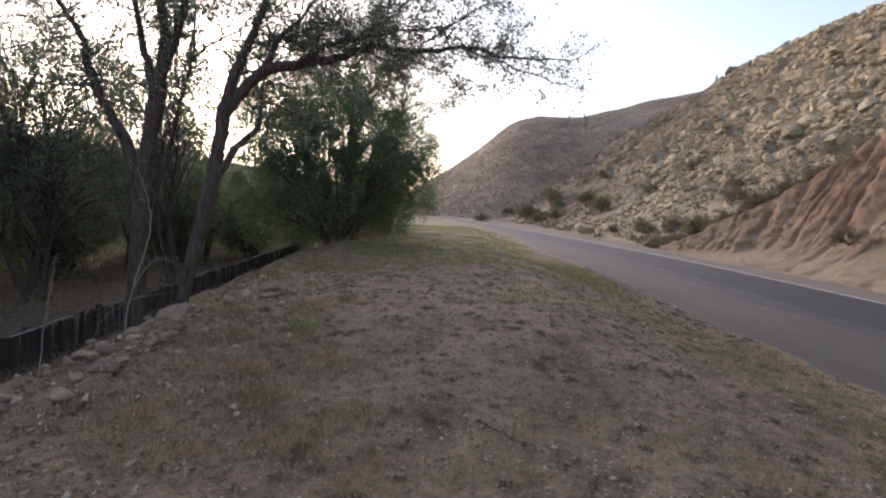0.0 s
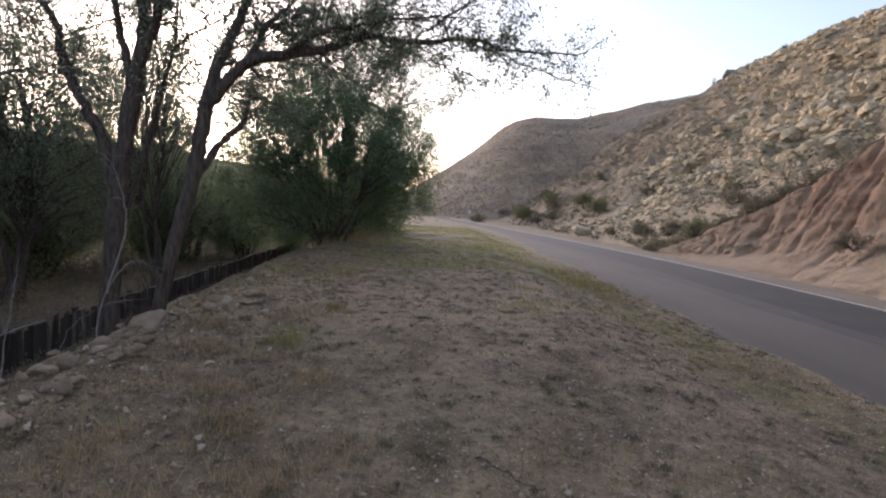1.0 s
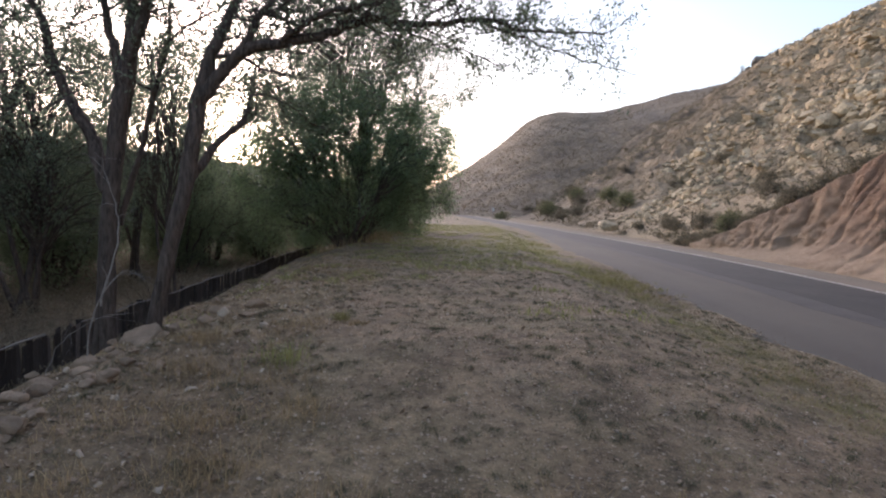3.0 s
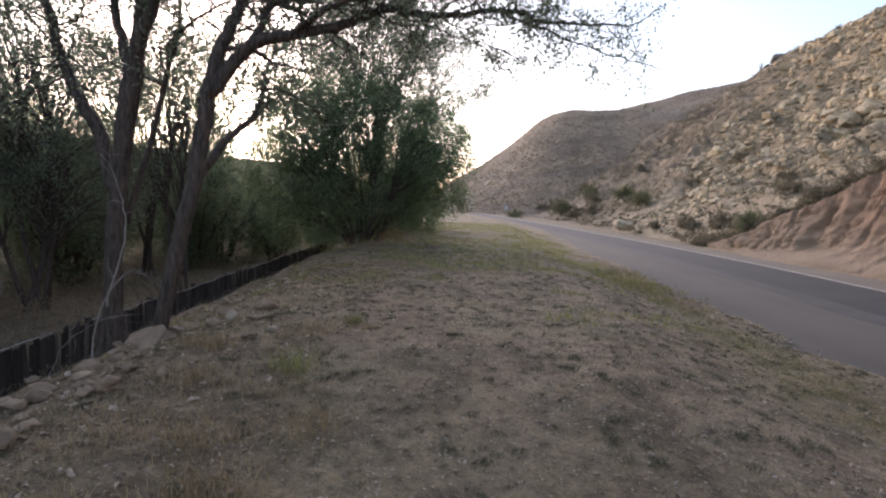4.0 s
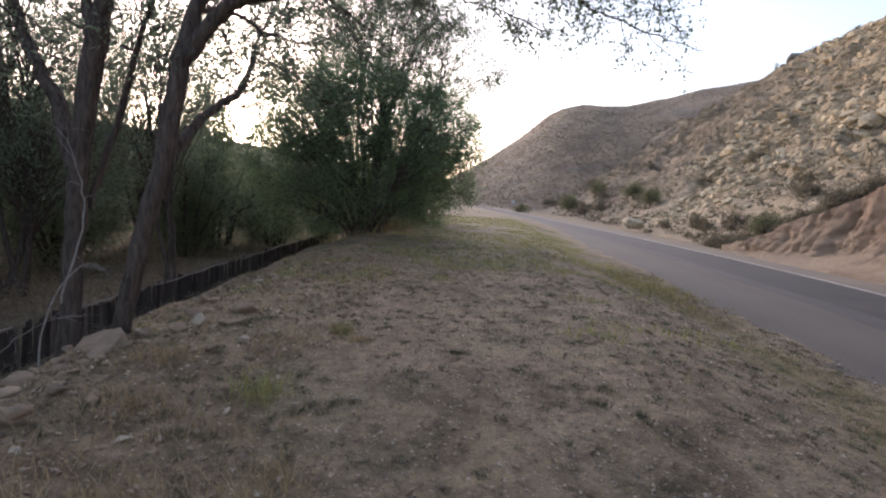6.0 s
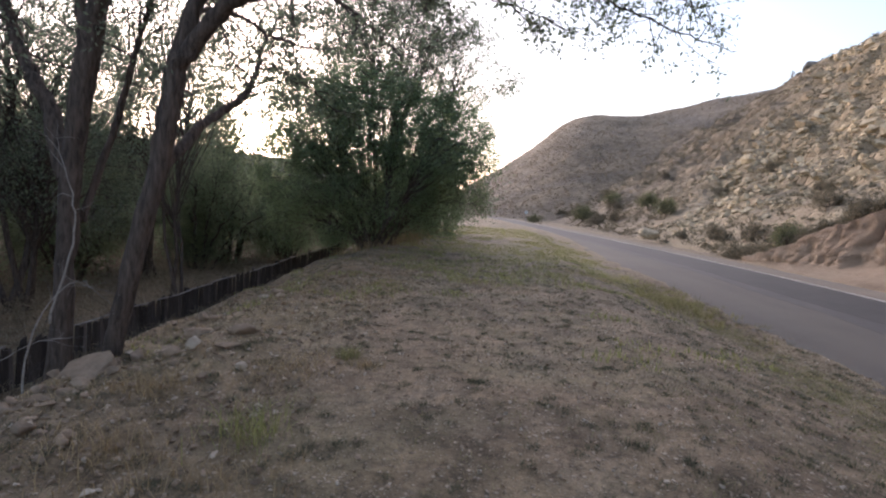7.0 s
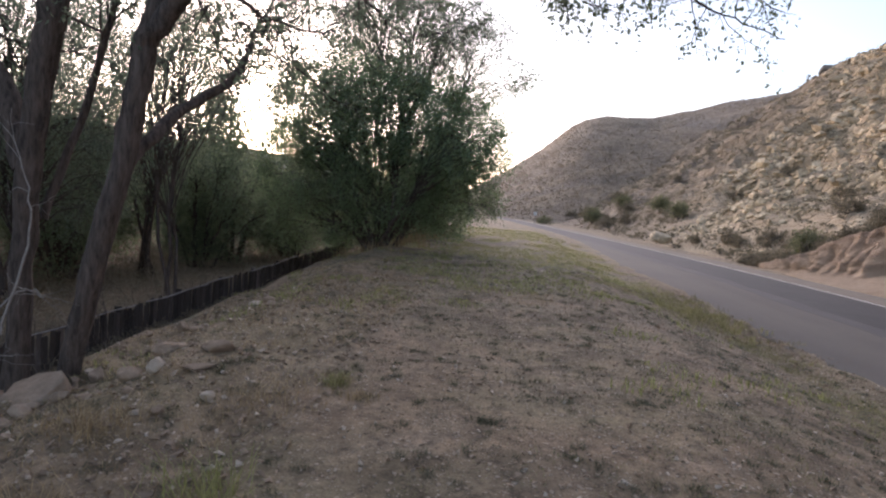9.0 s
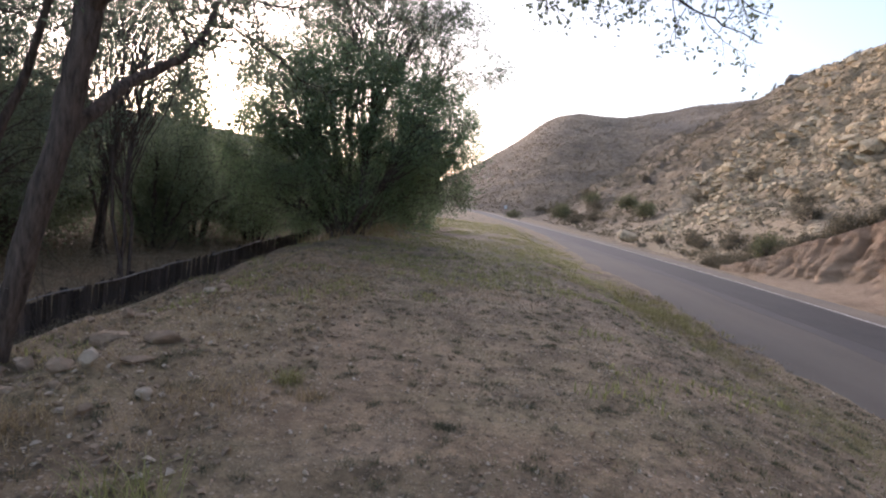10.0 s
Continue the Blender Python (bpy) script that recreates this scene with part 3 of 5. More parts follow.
# ---- plants ----
class Wood:
    """Collects tapered limbs into one mesh."""

    def __init__(self, seed, cut=5, twig=4):
        self.cut, self.twig = cut, twig
        self.v, self.f, self.n, self.rng = [], [], 0, np.random.default_rng(seed)
        self.tips = []

    def tube(self, pts, radii, sides=6):
        pts, radii = np.asarray(pts, float), np.asarray(radii, float)
        ring = []
        for i in range(len(pts)):
            d = pts[min(i + 1, len(pts) - 1)] - pts[max(i - 1, 0)]
            d /= np.linalg.norm(d) + 1e-9
            a = np.cross(d, (0.3, 0.9, 0.2) if abs(d[2]) > 0.8 else (0, 0, 1.0))
            a /= np.linalg.norm(a) + 1e-9
            b = np.cross(d, a)
            t = np.linspace(0, 2 * math.pi, sides, endpoint=False)
            wob = 1 + 0.07 * self.rng.normal(size=sides)
            ring.append(pts[i] + radii[i] * ((np.cos(t) * wob)[:, None] * a + (np.sin(t) * wob)[:, None] * b))
        self.v.append(np.concatenate(ring))
        k = len(pts)
        i = np.arange((k - 1) * sides)
        r, c = i // sides, i % sides
        a0, a1 = r * sides + c, r * sides + (c + 1) % sides
        self.f.append(np.stack([a0, a1, a1 + sides, a0 + sides], -1) + self.n)
        self.n += k * sides

    def limb(self, ctrl, r0, r1, sides=8, wander=0.02):
        """A limb through control points, smoothed."""
        c = np.asarray(ctrl, float)
        t = np.linspace(0, len(c) - 1, self.cut * (len(c) - 1) + 1)
        i = np.clip(t.astype(int), 0, len(c) - 2)
        u = (t - i)[:, None]
        p0, p1, p2, p3 = c[np.maximum(i - 1, 0)], c[i], c[i + 1], c[np.minimum(i + 2, len(c) - 1)]
        pts = 0.5 * (2 * p1 + (p2 - p0) * u + (2 * p0 - 5 * p1 + 4 * p2 - p3) * u ** 2 + (3 * p1 - p0 - 3 * p2 + p3) * u ** 3)
        pts[1:-1] += self.rng.normal(0, wander, pts[1:-1].shape)
        self.tube(pts, np.linspace(r0, r1, len(pts)), sides)
        return pts

    def grow(self, start, way, length, r, level, spread=0.7, lift=0.1, kids=4):
        """A branch with side branches; the last level carries the leaves."""
        n = self.twig + 1 if level else self.twig
        pts, d = [np.asarray(start, float)], np.asarray(way, float) / (np.linalg.norm(way) + 1e-9)
        for _ in range(n):
            d = d + self.rng.normal(0, 0.16, 3) + (0, 0, lift * 0.3)
            d /= np.linalg.norm(d)
            pts.append(pts[-1] + d * length / n)
        pts = np.array(pts)
        self.tube(pts, np.linspace(r, r * 0.35, n + 1), 5 if level > 1 else 4 if level else 3)
        if level == 0:
            self.tips.append(pts)
            return
        for k in range(kids):
            at = self.rng.uniform(0.25, 1.0)
            i = min(int(at * n), n - 1)
            p = pts[i] + (pts[i + 1] - pts[i]) * (at * n - i)
            side = self.rng.normal(size=3)
            side -= side @ d * d
            side /= np.linalg.norm(side)
            self.grow(p, d * (1 - spread * 0.5) + side * spread + (0, 0, lift), length * self.rng.uniform(0.45, 0.75), r * 0.5, level - 1, spread, lift, kids)

    def mesh(self, name, mat):
        return mesh_from(name, np.concatenate(self.v), np.concatenate(self.f), mat, True)


def leaves(name, tips, per, size, mat, seed, loose=0.06, hang=0.3, slim=0.38):
    """Folded leaves set along twigs, as one mesh."""
    rng = np.random.default_rng(seed)
    base = []
    for pts in tips:
        t = rng.uniform(0.1, 1.0, per) * (len(pts) - 1)
        i = np.minimum(t.astype(int), len(pts) - 2)
        base.append(pts[i] + (pts[i + 1] - pts[i]) * (t - i)[:, None])
    p = np.concatenate(base) + rng.normal(0, loose, (per * len(tips), 3))
    return leaf_mesh(name, p, size, mat, rng, hang, slim)


def leaf_mesh(name, p, size, mat, rng, hang=0.3, slim=0.38):
    n = len(p)
    d = rng.normal(size=(n, 3)) - (0, 0, hang)
    d /= np.linalg.norm(d, axis=1)[:, None]
    s = np.cross(d, rng.normal(size=(n, 3)))
    s /= np.linalg.norm(s, axis=1)[:, None] + 1e-9
    up = np.cross(d, s)
    ln = size * rng.uniform(0.6, 1.35, n)[:, None]
    v = np.stack([p, p + d * ln * 0.5 + s * ln * slim * 0.5 + up * ln * 0.08, p + d * ln, p + d * ln * 0.5 - s * ln * slim * 0.5 + up * ln * 0.08], 1).reshape(-1, 3)
    f = np.arange(n)[:, None] * 4 + np.array([0, 1, 2, 3])
    f = np.concatenate([f[:, [0, 1, 2]], f[:, [0, 2, 3]]])
    return mesh_from(name, v, f, mat, False)


def empty(name, at, label, category, group=""):
    return tagged(new(name), label, category, group) if at is None else placed(tagged(new(name), label, category, group), at)


def placed(ob, m):
    ob.matrix_basis = m
    return ob


# ---- creek-side trees ----
def sprout(w, pts, count, length, r, level, up=0.3, a=0.3, b=1.0, kids=4, spread=0.8, lift=0.05):
    for _ in range(count):
        t = w.rng.uniform(a, b) * (len(pts) - 1)
        i = min(int(t), len(pts) - 2)
        p = pts[i] + (pts[i + 1] - pts[i]) * (t - i)
        d = pts[i + 1] - pts[i]
        d = d / np.linalg.norm(d)
        side = w.rng.normal(size=3) + (0, 0, up)
        w.grow(p, d * 0.55 + side * 0.6, length * w.rng.uniform(0.6, 1.2), r, level, spread, lift, kids)


def bough_part(thing, seed, build, per, leaf_size, loose, label):
    """A main limb as a part of its tree, with its own foliage as a piece of that limb."""
    w = Wood(seed)
    build(w)
    limb = part("limb", w.mesh("limb", M_BARK), thing)
    part("foliage", leaves("foliage", w.tips, per, leaf_size, M_LEAF, seed + 1, loose, slim=0.5), limb, label)


def leaning_tree():
    thing = empty("leaning_tree", None, "leaning forked tree with one long bough reaching over the verge", "tree")
    w = Wood(11)
    w.limb([(-4.28, 8.8, -0.6), (-4.05, 8.8, 0.54), (-3.79, 8.8, 1.56), (-3.62, 8.85, 2.45), (-3.52, 8.85, 3.1)], 0.098, 0.1, 14, 0.006)
    part("trunk", w.mesh("trunk", M_BARK), thing)

    def fork(w):
        left = w.limb([(-3.54, 8.85, 3.0), (-3.39, 8.95, 3.68), (-3.24, 9.1, 4.2), (-3.06, 9.3, 4.86), (-2.88, 9.6, 5.89), (-2.7, 9.9, 7.04)], 0.1, 0.03, 9, 0.01)
        back = w.limb([(-3.39, 8.95, 3.68), (-3.5, 10.0, 4.0), (-3.4, 11.2, 4.05), (-3.1, 12.4, 4.2)], 0.04, 0.01, 6, 0.015)
        sprout(w, left, 34, 1.1, 0.014, 1, 0.1, 0.25, 1.0, 6)
        sprout(w, back, 26, 0.85, 0.01, 1, -0.05, 0.2, 1.0, 5, lift=-0.02)

    def bough(w):
        main = w.limb([(-3.54, 8.85, 3.02), (-3.12, 8.80, 3.55), (-2.85, 8.75, 3.73), (-2.32, 8.70, 3.84), (-1.73, 8.70, 3.94), (-1.24, 8.79, 4.15), (-0.57, 9.07, 4.19), (0.24, 9.45, 4.36), (1.01, 9.77, 4.32), (2.05, 10.19, 4.41)], 0.095, 0.012, 9, 0.012)
        side = w.limb([(-2.41, 8.70, 3.80), (-2.02, 8.50, 3.98), (-1.68, 8.40, 4.12), (-1.19, 8.46, 4.21), (-0.71, 8.58, 4.36), (-0.04, 8.78, 4.47)], 0.04, 0.01, 6, 0.012)
        droop = w.limb([(0.11, 9.39, 4.34), (0.79, 9.91, 4.28), (1.51, 10.44, 4.18), (2.27, 10.99, 4.14), (2.93, 11.47, 4.13)], 0.018, 0.006, 5, 0.015)
        lift_a = w.limb([(-0.63, 9.04, 4.18), (-0.11, 9.18, 4.61), (0.56, 9.36, 5.04), (1.26, 9.53, 5.31)], 0.02, 0.006, 5, 0.015)
        lift_b = w.limb([(-1.31, 8.75, 4.13), (-1.03, 9.05, 4.68), (-0.53, 9.41, 5.19), (0.22, 9.87, 5.64)], 0.022, 0.006, 5, 0.015)
        hang = w.limb([(-1.03, 8.85, 4.13), (-0.53, 9.20, 4.02), (0.00, 9.55, 3.97), (0.44, 9.87, 3.91)], 0.014, 0.005, 5, 0.015)
        sprout(w, main, 40, 0.75, 0.012, 1, 0.3, 0.28, 0.85, 5)
        sprout(w, main, 20, 0.7, 0.008, 1, 0.3, 0.8, 1.0, 4)
        sprout(w, droop, 20, 0.6, 0.007, 1, 0.15, 0.1, 0.8, 4, lift=0.0)
        sprout(w, hang, 14, 0.5, 0.008, 1, -0.1, 0.1, 1.0, 4, lift=-0.05)
        sprout(w, lift_a, 30, 0.8, 0.009, 1, 0.1, 0.1, 1.0, 4)
        sprout(w, lift_b, 24, 0.8, 0.009, 1, 0.1, 0.1, 1.0, 4)
        sprout(w, side, 30, 0.8, 0.01, 1, 0.2, 0.2, 1.0, 5)

    def rise(w):
        up = w.limb([(-2.87, 8.75, 3.7), (-2.66, 8.9, 4.29), (-2.27, 9.1, 4.8), (-1.79, 9.3, 5.62)], 0.05, 0.02, 7, 0.015)
        back = w.limb([(-2.66, 8.9, 4.29), (-2.55, 10.2, 4.45), (-2.25, 11.5, 4.4), (-1.9, 12.6, 4.2)], 0.035, 0.01, 6, 0.015)
        sprout(w, up, 32, 1.0, 0.012, 1, 0.1, 0.15, 1.0, 6)
        sprout(w, back, 24, 0.85, 0.01, 1, -0.05, 0.2, 1.0, 5, lift=-0.02)

    def low(w):
        arm = w.limb([(-3.66, 8.84, 2.0), (-3.62, 9.4, 2.48), (-3.62, 9.9, 2.77), (-3.54, 10.35, 3.04), (-3.64, 10.9, 3.39), (-3.75, 11.3, 3.67), (-3.89, 11.8, 4.11), (-3.98, 12.4, 4.57), (-4.02, 13.0, 5.17)], 0.066, 0.016, 8, 0.008)
        fan = w.limb([(-3.76, 11.33, 3.65), (-3.71, 11.9, 3.76), (-3.53, 12.3, 3.7), (-3.35, 12.8, 3.59), (-3.15, 13.4, 3.35)], 0.022, 0.007, 6, 0.01)
        sprout(w, arm, 34, 0.75, 0.009, 1, 0.0, 0.34, 1.0, 5)
        sprout(w, fan, 15, 0.7, 0.008, 1, -0.1, 0.1, 1.0, 5, lift=-0.03)

    for seed, build in ((121, fork), (123, bough), (125, rise), (127, low)):
        bough_part(thing, seed, build, 13, 0.058, 0.05, "sparse small grey-green leaves")


def stem_tree():
    thing = placed(empty("stem_tree", None, "dark tree of several stems above the fence", "tree"), pose(-0.07, 0, 0))
    w = Wood(21)
    w.limb([(-5.02, 9.2, -1.0), (-4.94, 9.2, 0.92), (-4.88, 9.2, 2.02), (-4.75, 9.2, 2.89), (-4.64, 9.2, 3.56)], 0.1, 0.128, 14, 0.008)
    part("trunk", w.mesh("trunk", M_BARK), thing)
    w = Wood(23)
    w.limb([(-5.3, 9.35, -1.0), (-5.2, 9.4, 0.6), (-5.12, 9.4, 1.5), (-4.98, 9.3, 2.2)], 0.06, 0.055, 8, 0.008)
    part("stem", w.mesh("stem", M_BARK), thing)
    for seed, ctrl, r0, r1, sprouts in (
            (131, [(-4.65, 9.2, 3.5), (-4.56, 9.25, 4.2), (-4.66, 9.3, 4.92), (-4.78, 9.4, 6.4)], 0.12, 0.04, 22),
            (133, [(-4.64, 9.2, 3.6), (-4.33, 9.1, 4.29), (-4.11, 9.0, 4.83), (-3.87, 8.9, 6.0)], 0.1, 0.03, 18),
            (135, [(-4.7, 9.2, 3.4), (-4.92, 9.3, 4.11), (-5.17, 9.5, 4.88), (-5.34, 9.6, 6.0)], 0.07, 0.03, 20),
            (137, [(-4.94, 9.2, 1.9), (-5.29, 9.3, 2.79), (-5.66, 9.4, 3.3), (-5.95, 9.5, 3.86), (-6.15, 9.6, 4.43), (-6.59, 9.7, 4.99), (-6.93, 9.8, 6.0)], 0.1, 0.03, 44),
            (139, [(-4.9, 9.4, 1.4), (-4.75, 9.8, 2.69), (-4.59, 9.9, 3.57), (-4.46, 10.0, 4.17), (-4.47, 10.1, 5.21), (-4.44, 10.2, 6.3)], 0.045, 0.015, 18),
            (143, [(-4.46, 10.0, 4.17), (-4.1, 10.0, 4.47), (-3.43, 9.9, 4.75)], 0.025, 0.01, 10)):
        bough_part(thing, seed, lambda w: sprout(w, w.limb(ctrl, r0, r1, 9, 0.01), sprouts, 1.35, 0.014, 1, 0.0, 0.3, 1.0, 6), 26, 0.058, 0.07, "thin crown of small dull leaves")


def bush_tree(name, x, y, height, width, seed, label, stems=7, tip_leaves=26, leaf_size=0.12, mat=None, level=2, base=0.0, sprouts=10, reach=0.19, dome=0.45, category="tree"):
    """A many-stemmed tree whose crown starts near the ground."""
    z0 = float(ground_z(x, y)) + base
    thing = placed(empty(name, None, label, category), pose(x, y, z0))
    w = Wood(seed, 4, 2)
    for s in range(stems):
        a = 2.39996 * s + w.rng.uniform(-0.3, 0.3)
        lean = ((s + 0.5) / stems) ** 0.6
        h = height * (1.0 - dome * lean ** 2) * w.rng.uniform(0.85, 1.0)
        out = width * 0.42 * lean
        ctrl = [(0.15 * math.cos(a), 0.15 * math.sin(a), -0.3), (out * 0.45 * math.cos(a), out * 0.45 * math.sin(a), h * 0.36),
                (out * 0.85 * math.cos(a + 0.2), out * 0.85 * math.sin(a + 0.2), h * 0.7), (out * 1.15 * math.cos(a + 0.3), out * 1.15 * math.sin(a + 0.3), h * 0.92)]
        r = 0.013 * height * w.rng.uniform(0.7, 1.2)
        pts = w.limb(ctrl, r, r * 0.3, 7, 0.04)
        sprout(w, pts, sprouts, width * reach, r * 0.3, level, -0.1, 0.15, 1.0, 4, 1.0, -0.03)
    part("trunk", w.mesh("trunk", M_BARK), thing)
    part("crown", leaves("crown", w.tips, tip_leaves, leaf_size, mat or M_BUSH, seed + 1, 0.14), thing, "dense green crown of narrow leaves")
    return thing


leaning_tree()
stem_tree()


def crown_tree(name, x, y, blobs, seed, label, r=0.09, twigs=4, per=9, leaf_size=0.12, mat=None, base=0.0, loose=0.13):
    """A tree of several trunks, each rising to a rounded mass of boughs, twigs and leaves: (x, y, z, rx, ry, rz, boughs)."""
    thing = placed(empty(name, None, label, "tree"), pose(x, y, float(ground_z(x, y)) + base))
    w = Wood(seed, 3, 3)
    for k, (cx, cy, cz, rx, ry, rz, count) in enumerate(blobs):
        foot = np.array([w.rng.uniform(-0.35, 0.35), w.rng.uniform(-0.35, 0.35), -0.3])
        top = np.array([cx, cy, cz + 0.35 * rz])
        bend = w.rng.normal(0, 0.25, (2, 3)) * (1, 1, 0)
        trunk = w.limb([foot, foot * 0.6 + top * 0.4 * (0.8, 0.8, 1.0) + bend[0], foot * 0.3 + top * 0.7 + bend[1], top], r * w.rng.uniform(0.75, 1.1), r * 0.2, 8, 0.03)
        for _ in range(count):
            d = w.rng.normal(size=3)
            d *= w.rng.uniform(0.35, 1.0) ** 0.5 / np.linalg.norm(d)
            p = np.array([cx + d[0] * rx, cy + d[1] * ry, cz + d[2] * rz])
            if p[2] < 0.25:
                continue
            below = np.flatnonzero(trunk[:, 2] < max(p[2] - 0.3, trunk[3, 2]))
            i = int(w.rng.integers(min(3, len(below) - 1), len(below)))
            mid = (trunk[i] + p) / 2 + (0, 0, 0.12 * np.linalg.norm(p - trunk[i])) + w.rng.normal(0, 0.1, 3)
            w.limb([trunk[i], mid, p], r * 0.26, r * 0.09, 5, 0.03)
            for _ in range(twigs):
                w.grow(p, d + w.rng.normal(0, 0.7, 3), w.rng.uniform(0.45, 0.85), r * 0.09, 1, 0.9, 0.0, 4)
    part("trunk", w.mesh("trunk", M_BARK), thing)
    part("crown", leaves("crown", w.tips, per, leaf_size, mat or M_BUSH, seed + 1, loose, slim=0.45), thing, "leafy green crown with gaps of sky")
    return thing


crown_tree("creek_tree", -4.35, 22.6, [(2.1, -0.7, 3.3, 1.55, 1.5, 1.2, 36), (0.6, 0.0, 4.5, 1.75, 1.6, 1.15, 46), (-1.3, 0.1, 3.7, 1.45, 1.5, 1.5, 44), (2.4, 0.2, 1.75, 1.15, 1.2, 1.0, 34), (0.4, -0.2, 1.9, 1.6, 1.3, 1.1, 44), (-1.4, 0.0, 1.5, 1.4, 1.3, 1.2, 36), (1.9, 0.2, 4.4, 1.0, 1.0, 0.75, 14), (-2.5, 0.1, 4.3, 1.25, 1.2, 1.2, 28), (2.9, -1.6, 3.3, 0.8, 0.9, 0.8, 20), (-2.7, 0.3, 2.7, 1.4, 1.3, 1.5, 36), (-3.2, 0.5, 1.2, 1.3, 1.2, 1.1, 26), (-0.4, 0.2, 5.4, 1.5, 1.4, 0.9, 26)],
           35, "broad dense green tree at the bend of the verge", 0.085, 4, 20, 0.078)
crown_tree("creek_tree", -5.0, 25.0, [(0.8, 0, 7.9, 2.9, 2.2, 1.9, 70), (-2.2, 0, 6.9, 2.2, 2.0, 2.0, 64), (3.2, 0.3, 6.7, 1.9, 1.7, 1.4, 40), (-2.9, 0.3, 4.6, 1.8, 1.5, 1.6, 46), (-0.5, 0.3, 9.6, 2.4, 2.0, 1.4, 36), (2.4, -0.4, 8.6, 1.8, 1.6, 1.2, 26)],
           31, "tall airy green tree at the bend of the verge", 0.085, 4, 15, 0.084, M_LEAF)
crown_tree("creek_tree", -11.6, 16.0, [(0.2, 0, 5.4, 2.6, 2.4, 1.8, 64), (-1.6, 0.4, 7.4, 2.2, 2.0, 1.6, 44), (1.0, -0.3, 3.6, 1.8, 1.8, 1.2, 34), (-2.6, 0.2, 4.0, 2.0, 1.8, 1.5, 36), (-0.8, 0.1, 4.7, 2.4, 2.0, 1.5, 40)], 45, "leafy tree above the creek thicket", 0.09, 4, 17, 0.074, M_LEAF)
crown_tree("creek_tree", -8.6, 17.6, [(0.3, -0.2, 5.5, 1.3, 1.2, 1.1, 44), (-0.6, 0, 6.9, 1.5, 1.2, 1.1, 38), (-1.2, 0.2, 4.3, 1.3, 1.1, 0.9, 28)], 49, "slender leafy tree rising behind the fence", 0.06, 3, 13, 0.07, M_LEAF)
crown_tree("creek_tree", -14.5, 11.5, [(0.0, 0, 6.2, 2.8, 2.6, 2.0, 60), (1.6, 0.4, 8.2, 2.4, 2.2, 1.8, 44), (-1.5, 0, 8.8, 2.4, 2.2, 1.6, 36), (0.6, 0.2, 3.6, 2.2, 2.0, 1.4, 40)], 47, "tall leafy tree behind the thicket", 0.1, 4, 12, 0.074, M_LEAF)
crown_tree("creek_tree", -12.6, 22.5, [(0.2, 0, 5.6, 2.2, 2.0, 1.7, 50), (-1.8, 0.3, 7.6, 2.2, 2.0, 1.7, 44), (1.6, 0, 7.4, 1.7, 1.7, 1.4, 34)], 53, "leafy tree at the edge of the thicket", 0.08, 4, 13, 0.08, M_LEAF)
bush_tree("creek_tree", -3.6, 33.0, 6.2, 6.0, 41, "rounded green tree with dark leaning trunks by the road", stems=8, tip_leaves=18, leaf_size=0.17)

# thicket beyond the fence: two bushes built once, then repeated
THICKET = [(-12.4, 25.5, 1.1), (-15.0, 21.5, 1.25), (-16.5, 16.0, 1.35), (-18.0, 12.0, 1.5), (-19.5, 18.0, 1.6), (-22.0, 13.0, 1.8), (-17.5, 25.0, 1.35), (-16.0, 5.0, 1.5),
           (-10.4, 30.0, 1.0), (-13.0, 29.5, 1.25), (-8.6, 33.5, 0.9), (-15.8, 31.0, 1.4), (-12.5, 35.0, 0.95), (-7.0, 37.0, 0.95), (-18.5, 35.0, 1.1), (-22.0, 28.0, 1.4), (-24.0, 20.0, 1.8), (-15.0, -1.0, 1.5),
           (-11.0, 43.0, 1.15), (-5.4, 29.5, 0.75), (-6.8, 31.5, 0.85), (-4.6, 26.8, 0.55), (-20.0, 45.0, 1.3), (-7.0, 47.0, 1.0), (-15.0, 52.0, 1.3), (-9.0, 58.0, 1.2), (-25.0, 50.0, 1.5), (-29.0, 56.0, 1.6), (-21.0, 60.0, 1.5), (-35.0, 60.0, 1.8), (-27.0, 68.0, 1.7), (-18.0, 72.0, 1.6), (-40.0, 52.0, 1.8), (-30.0, 40.0, 1.6), (-13.4, 12.5, 0.8)]
THICKET_LABEL = "dark green streamside bush beyond the fence"
bush_a = bush_tree("thicket_bush", *THICKET[0][:2], 4.4, 4.6, 51, THICKET_LABEL, 10, 14, 0.1, M_THICKET, 2, sprouts=8, category="bush")
bush_b = bush_tree("thicket_bush", *THICKET[1][:2], 4.2, 5.0, 61, THICKET_LABEL, 10, 14, 0.1, M_THICKET, 2, sprouts=8, category="bush")
bush_c = bush_tree("thicket_bush", *THICKET[12][:2], 4.2, 5.0, 65, THICKET_LABEL, 8, 8, 0.17, M_THICKET, 2, sprouts=6, category="bush")
for ob in (bush_a, bush_b, bush_c):
    tagged(ob, group="thicket along the creek")
rng_t = random.Random(5)
for n, (x, y, s) in enumerate(THICKET):
    m = pose(x, y, float(ground_z(x, y)) - 0.05, 0, 0, rng_t.uniform(0, 360)) @ Matrix.Diagonal((s, s, s * rng_t.uniform(0.9, 1.1), 1))
    if n in (0, 1, 12):
        {0: bush_a, 1: bush_b, 12: bush_c}[n].matrix_basis = m
    else:
        copy_thing(bush_c if y > 31 else (bush_a, bush_b)[n % 2], m)


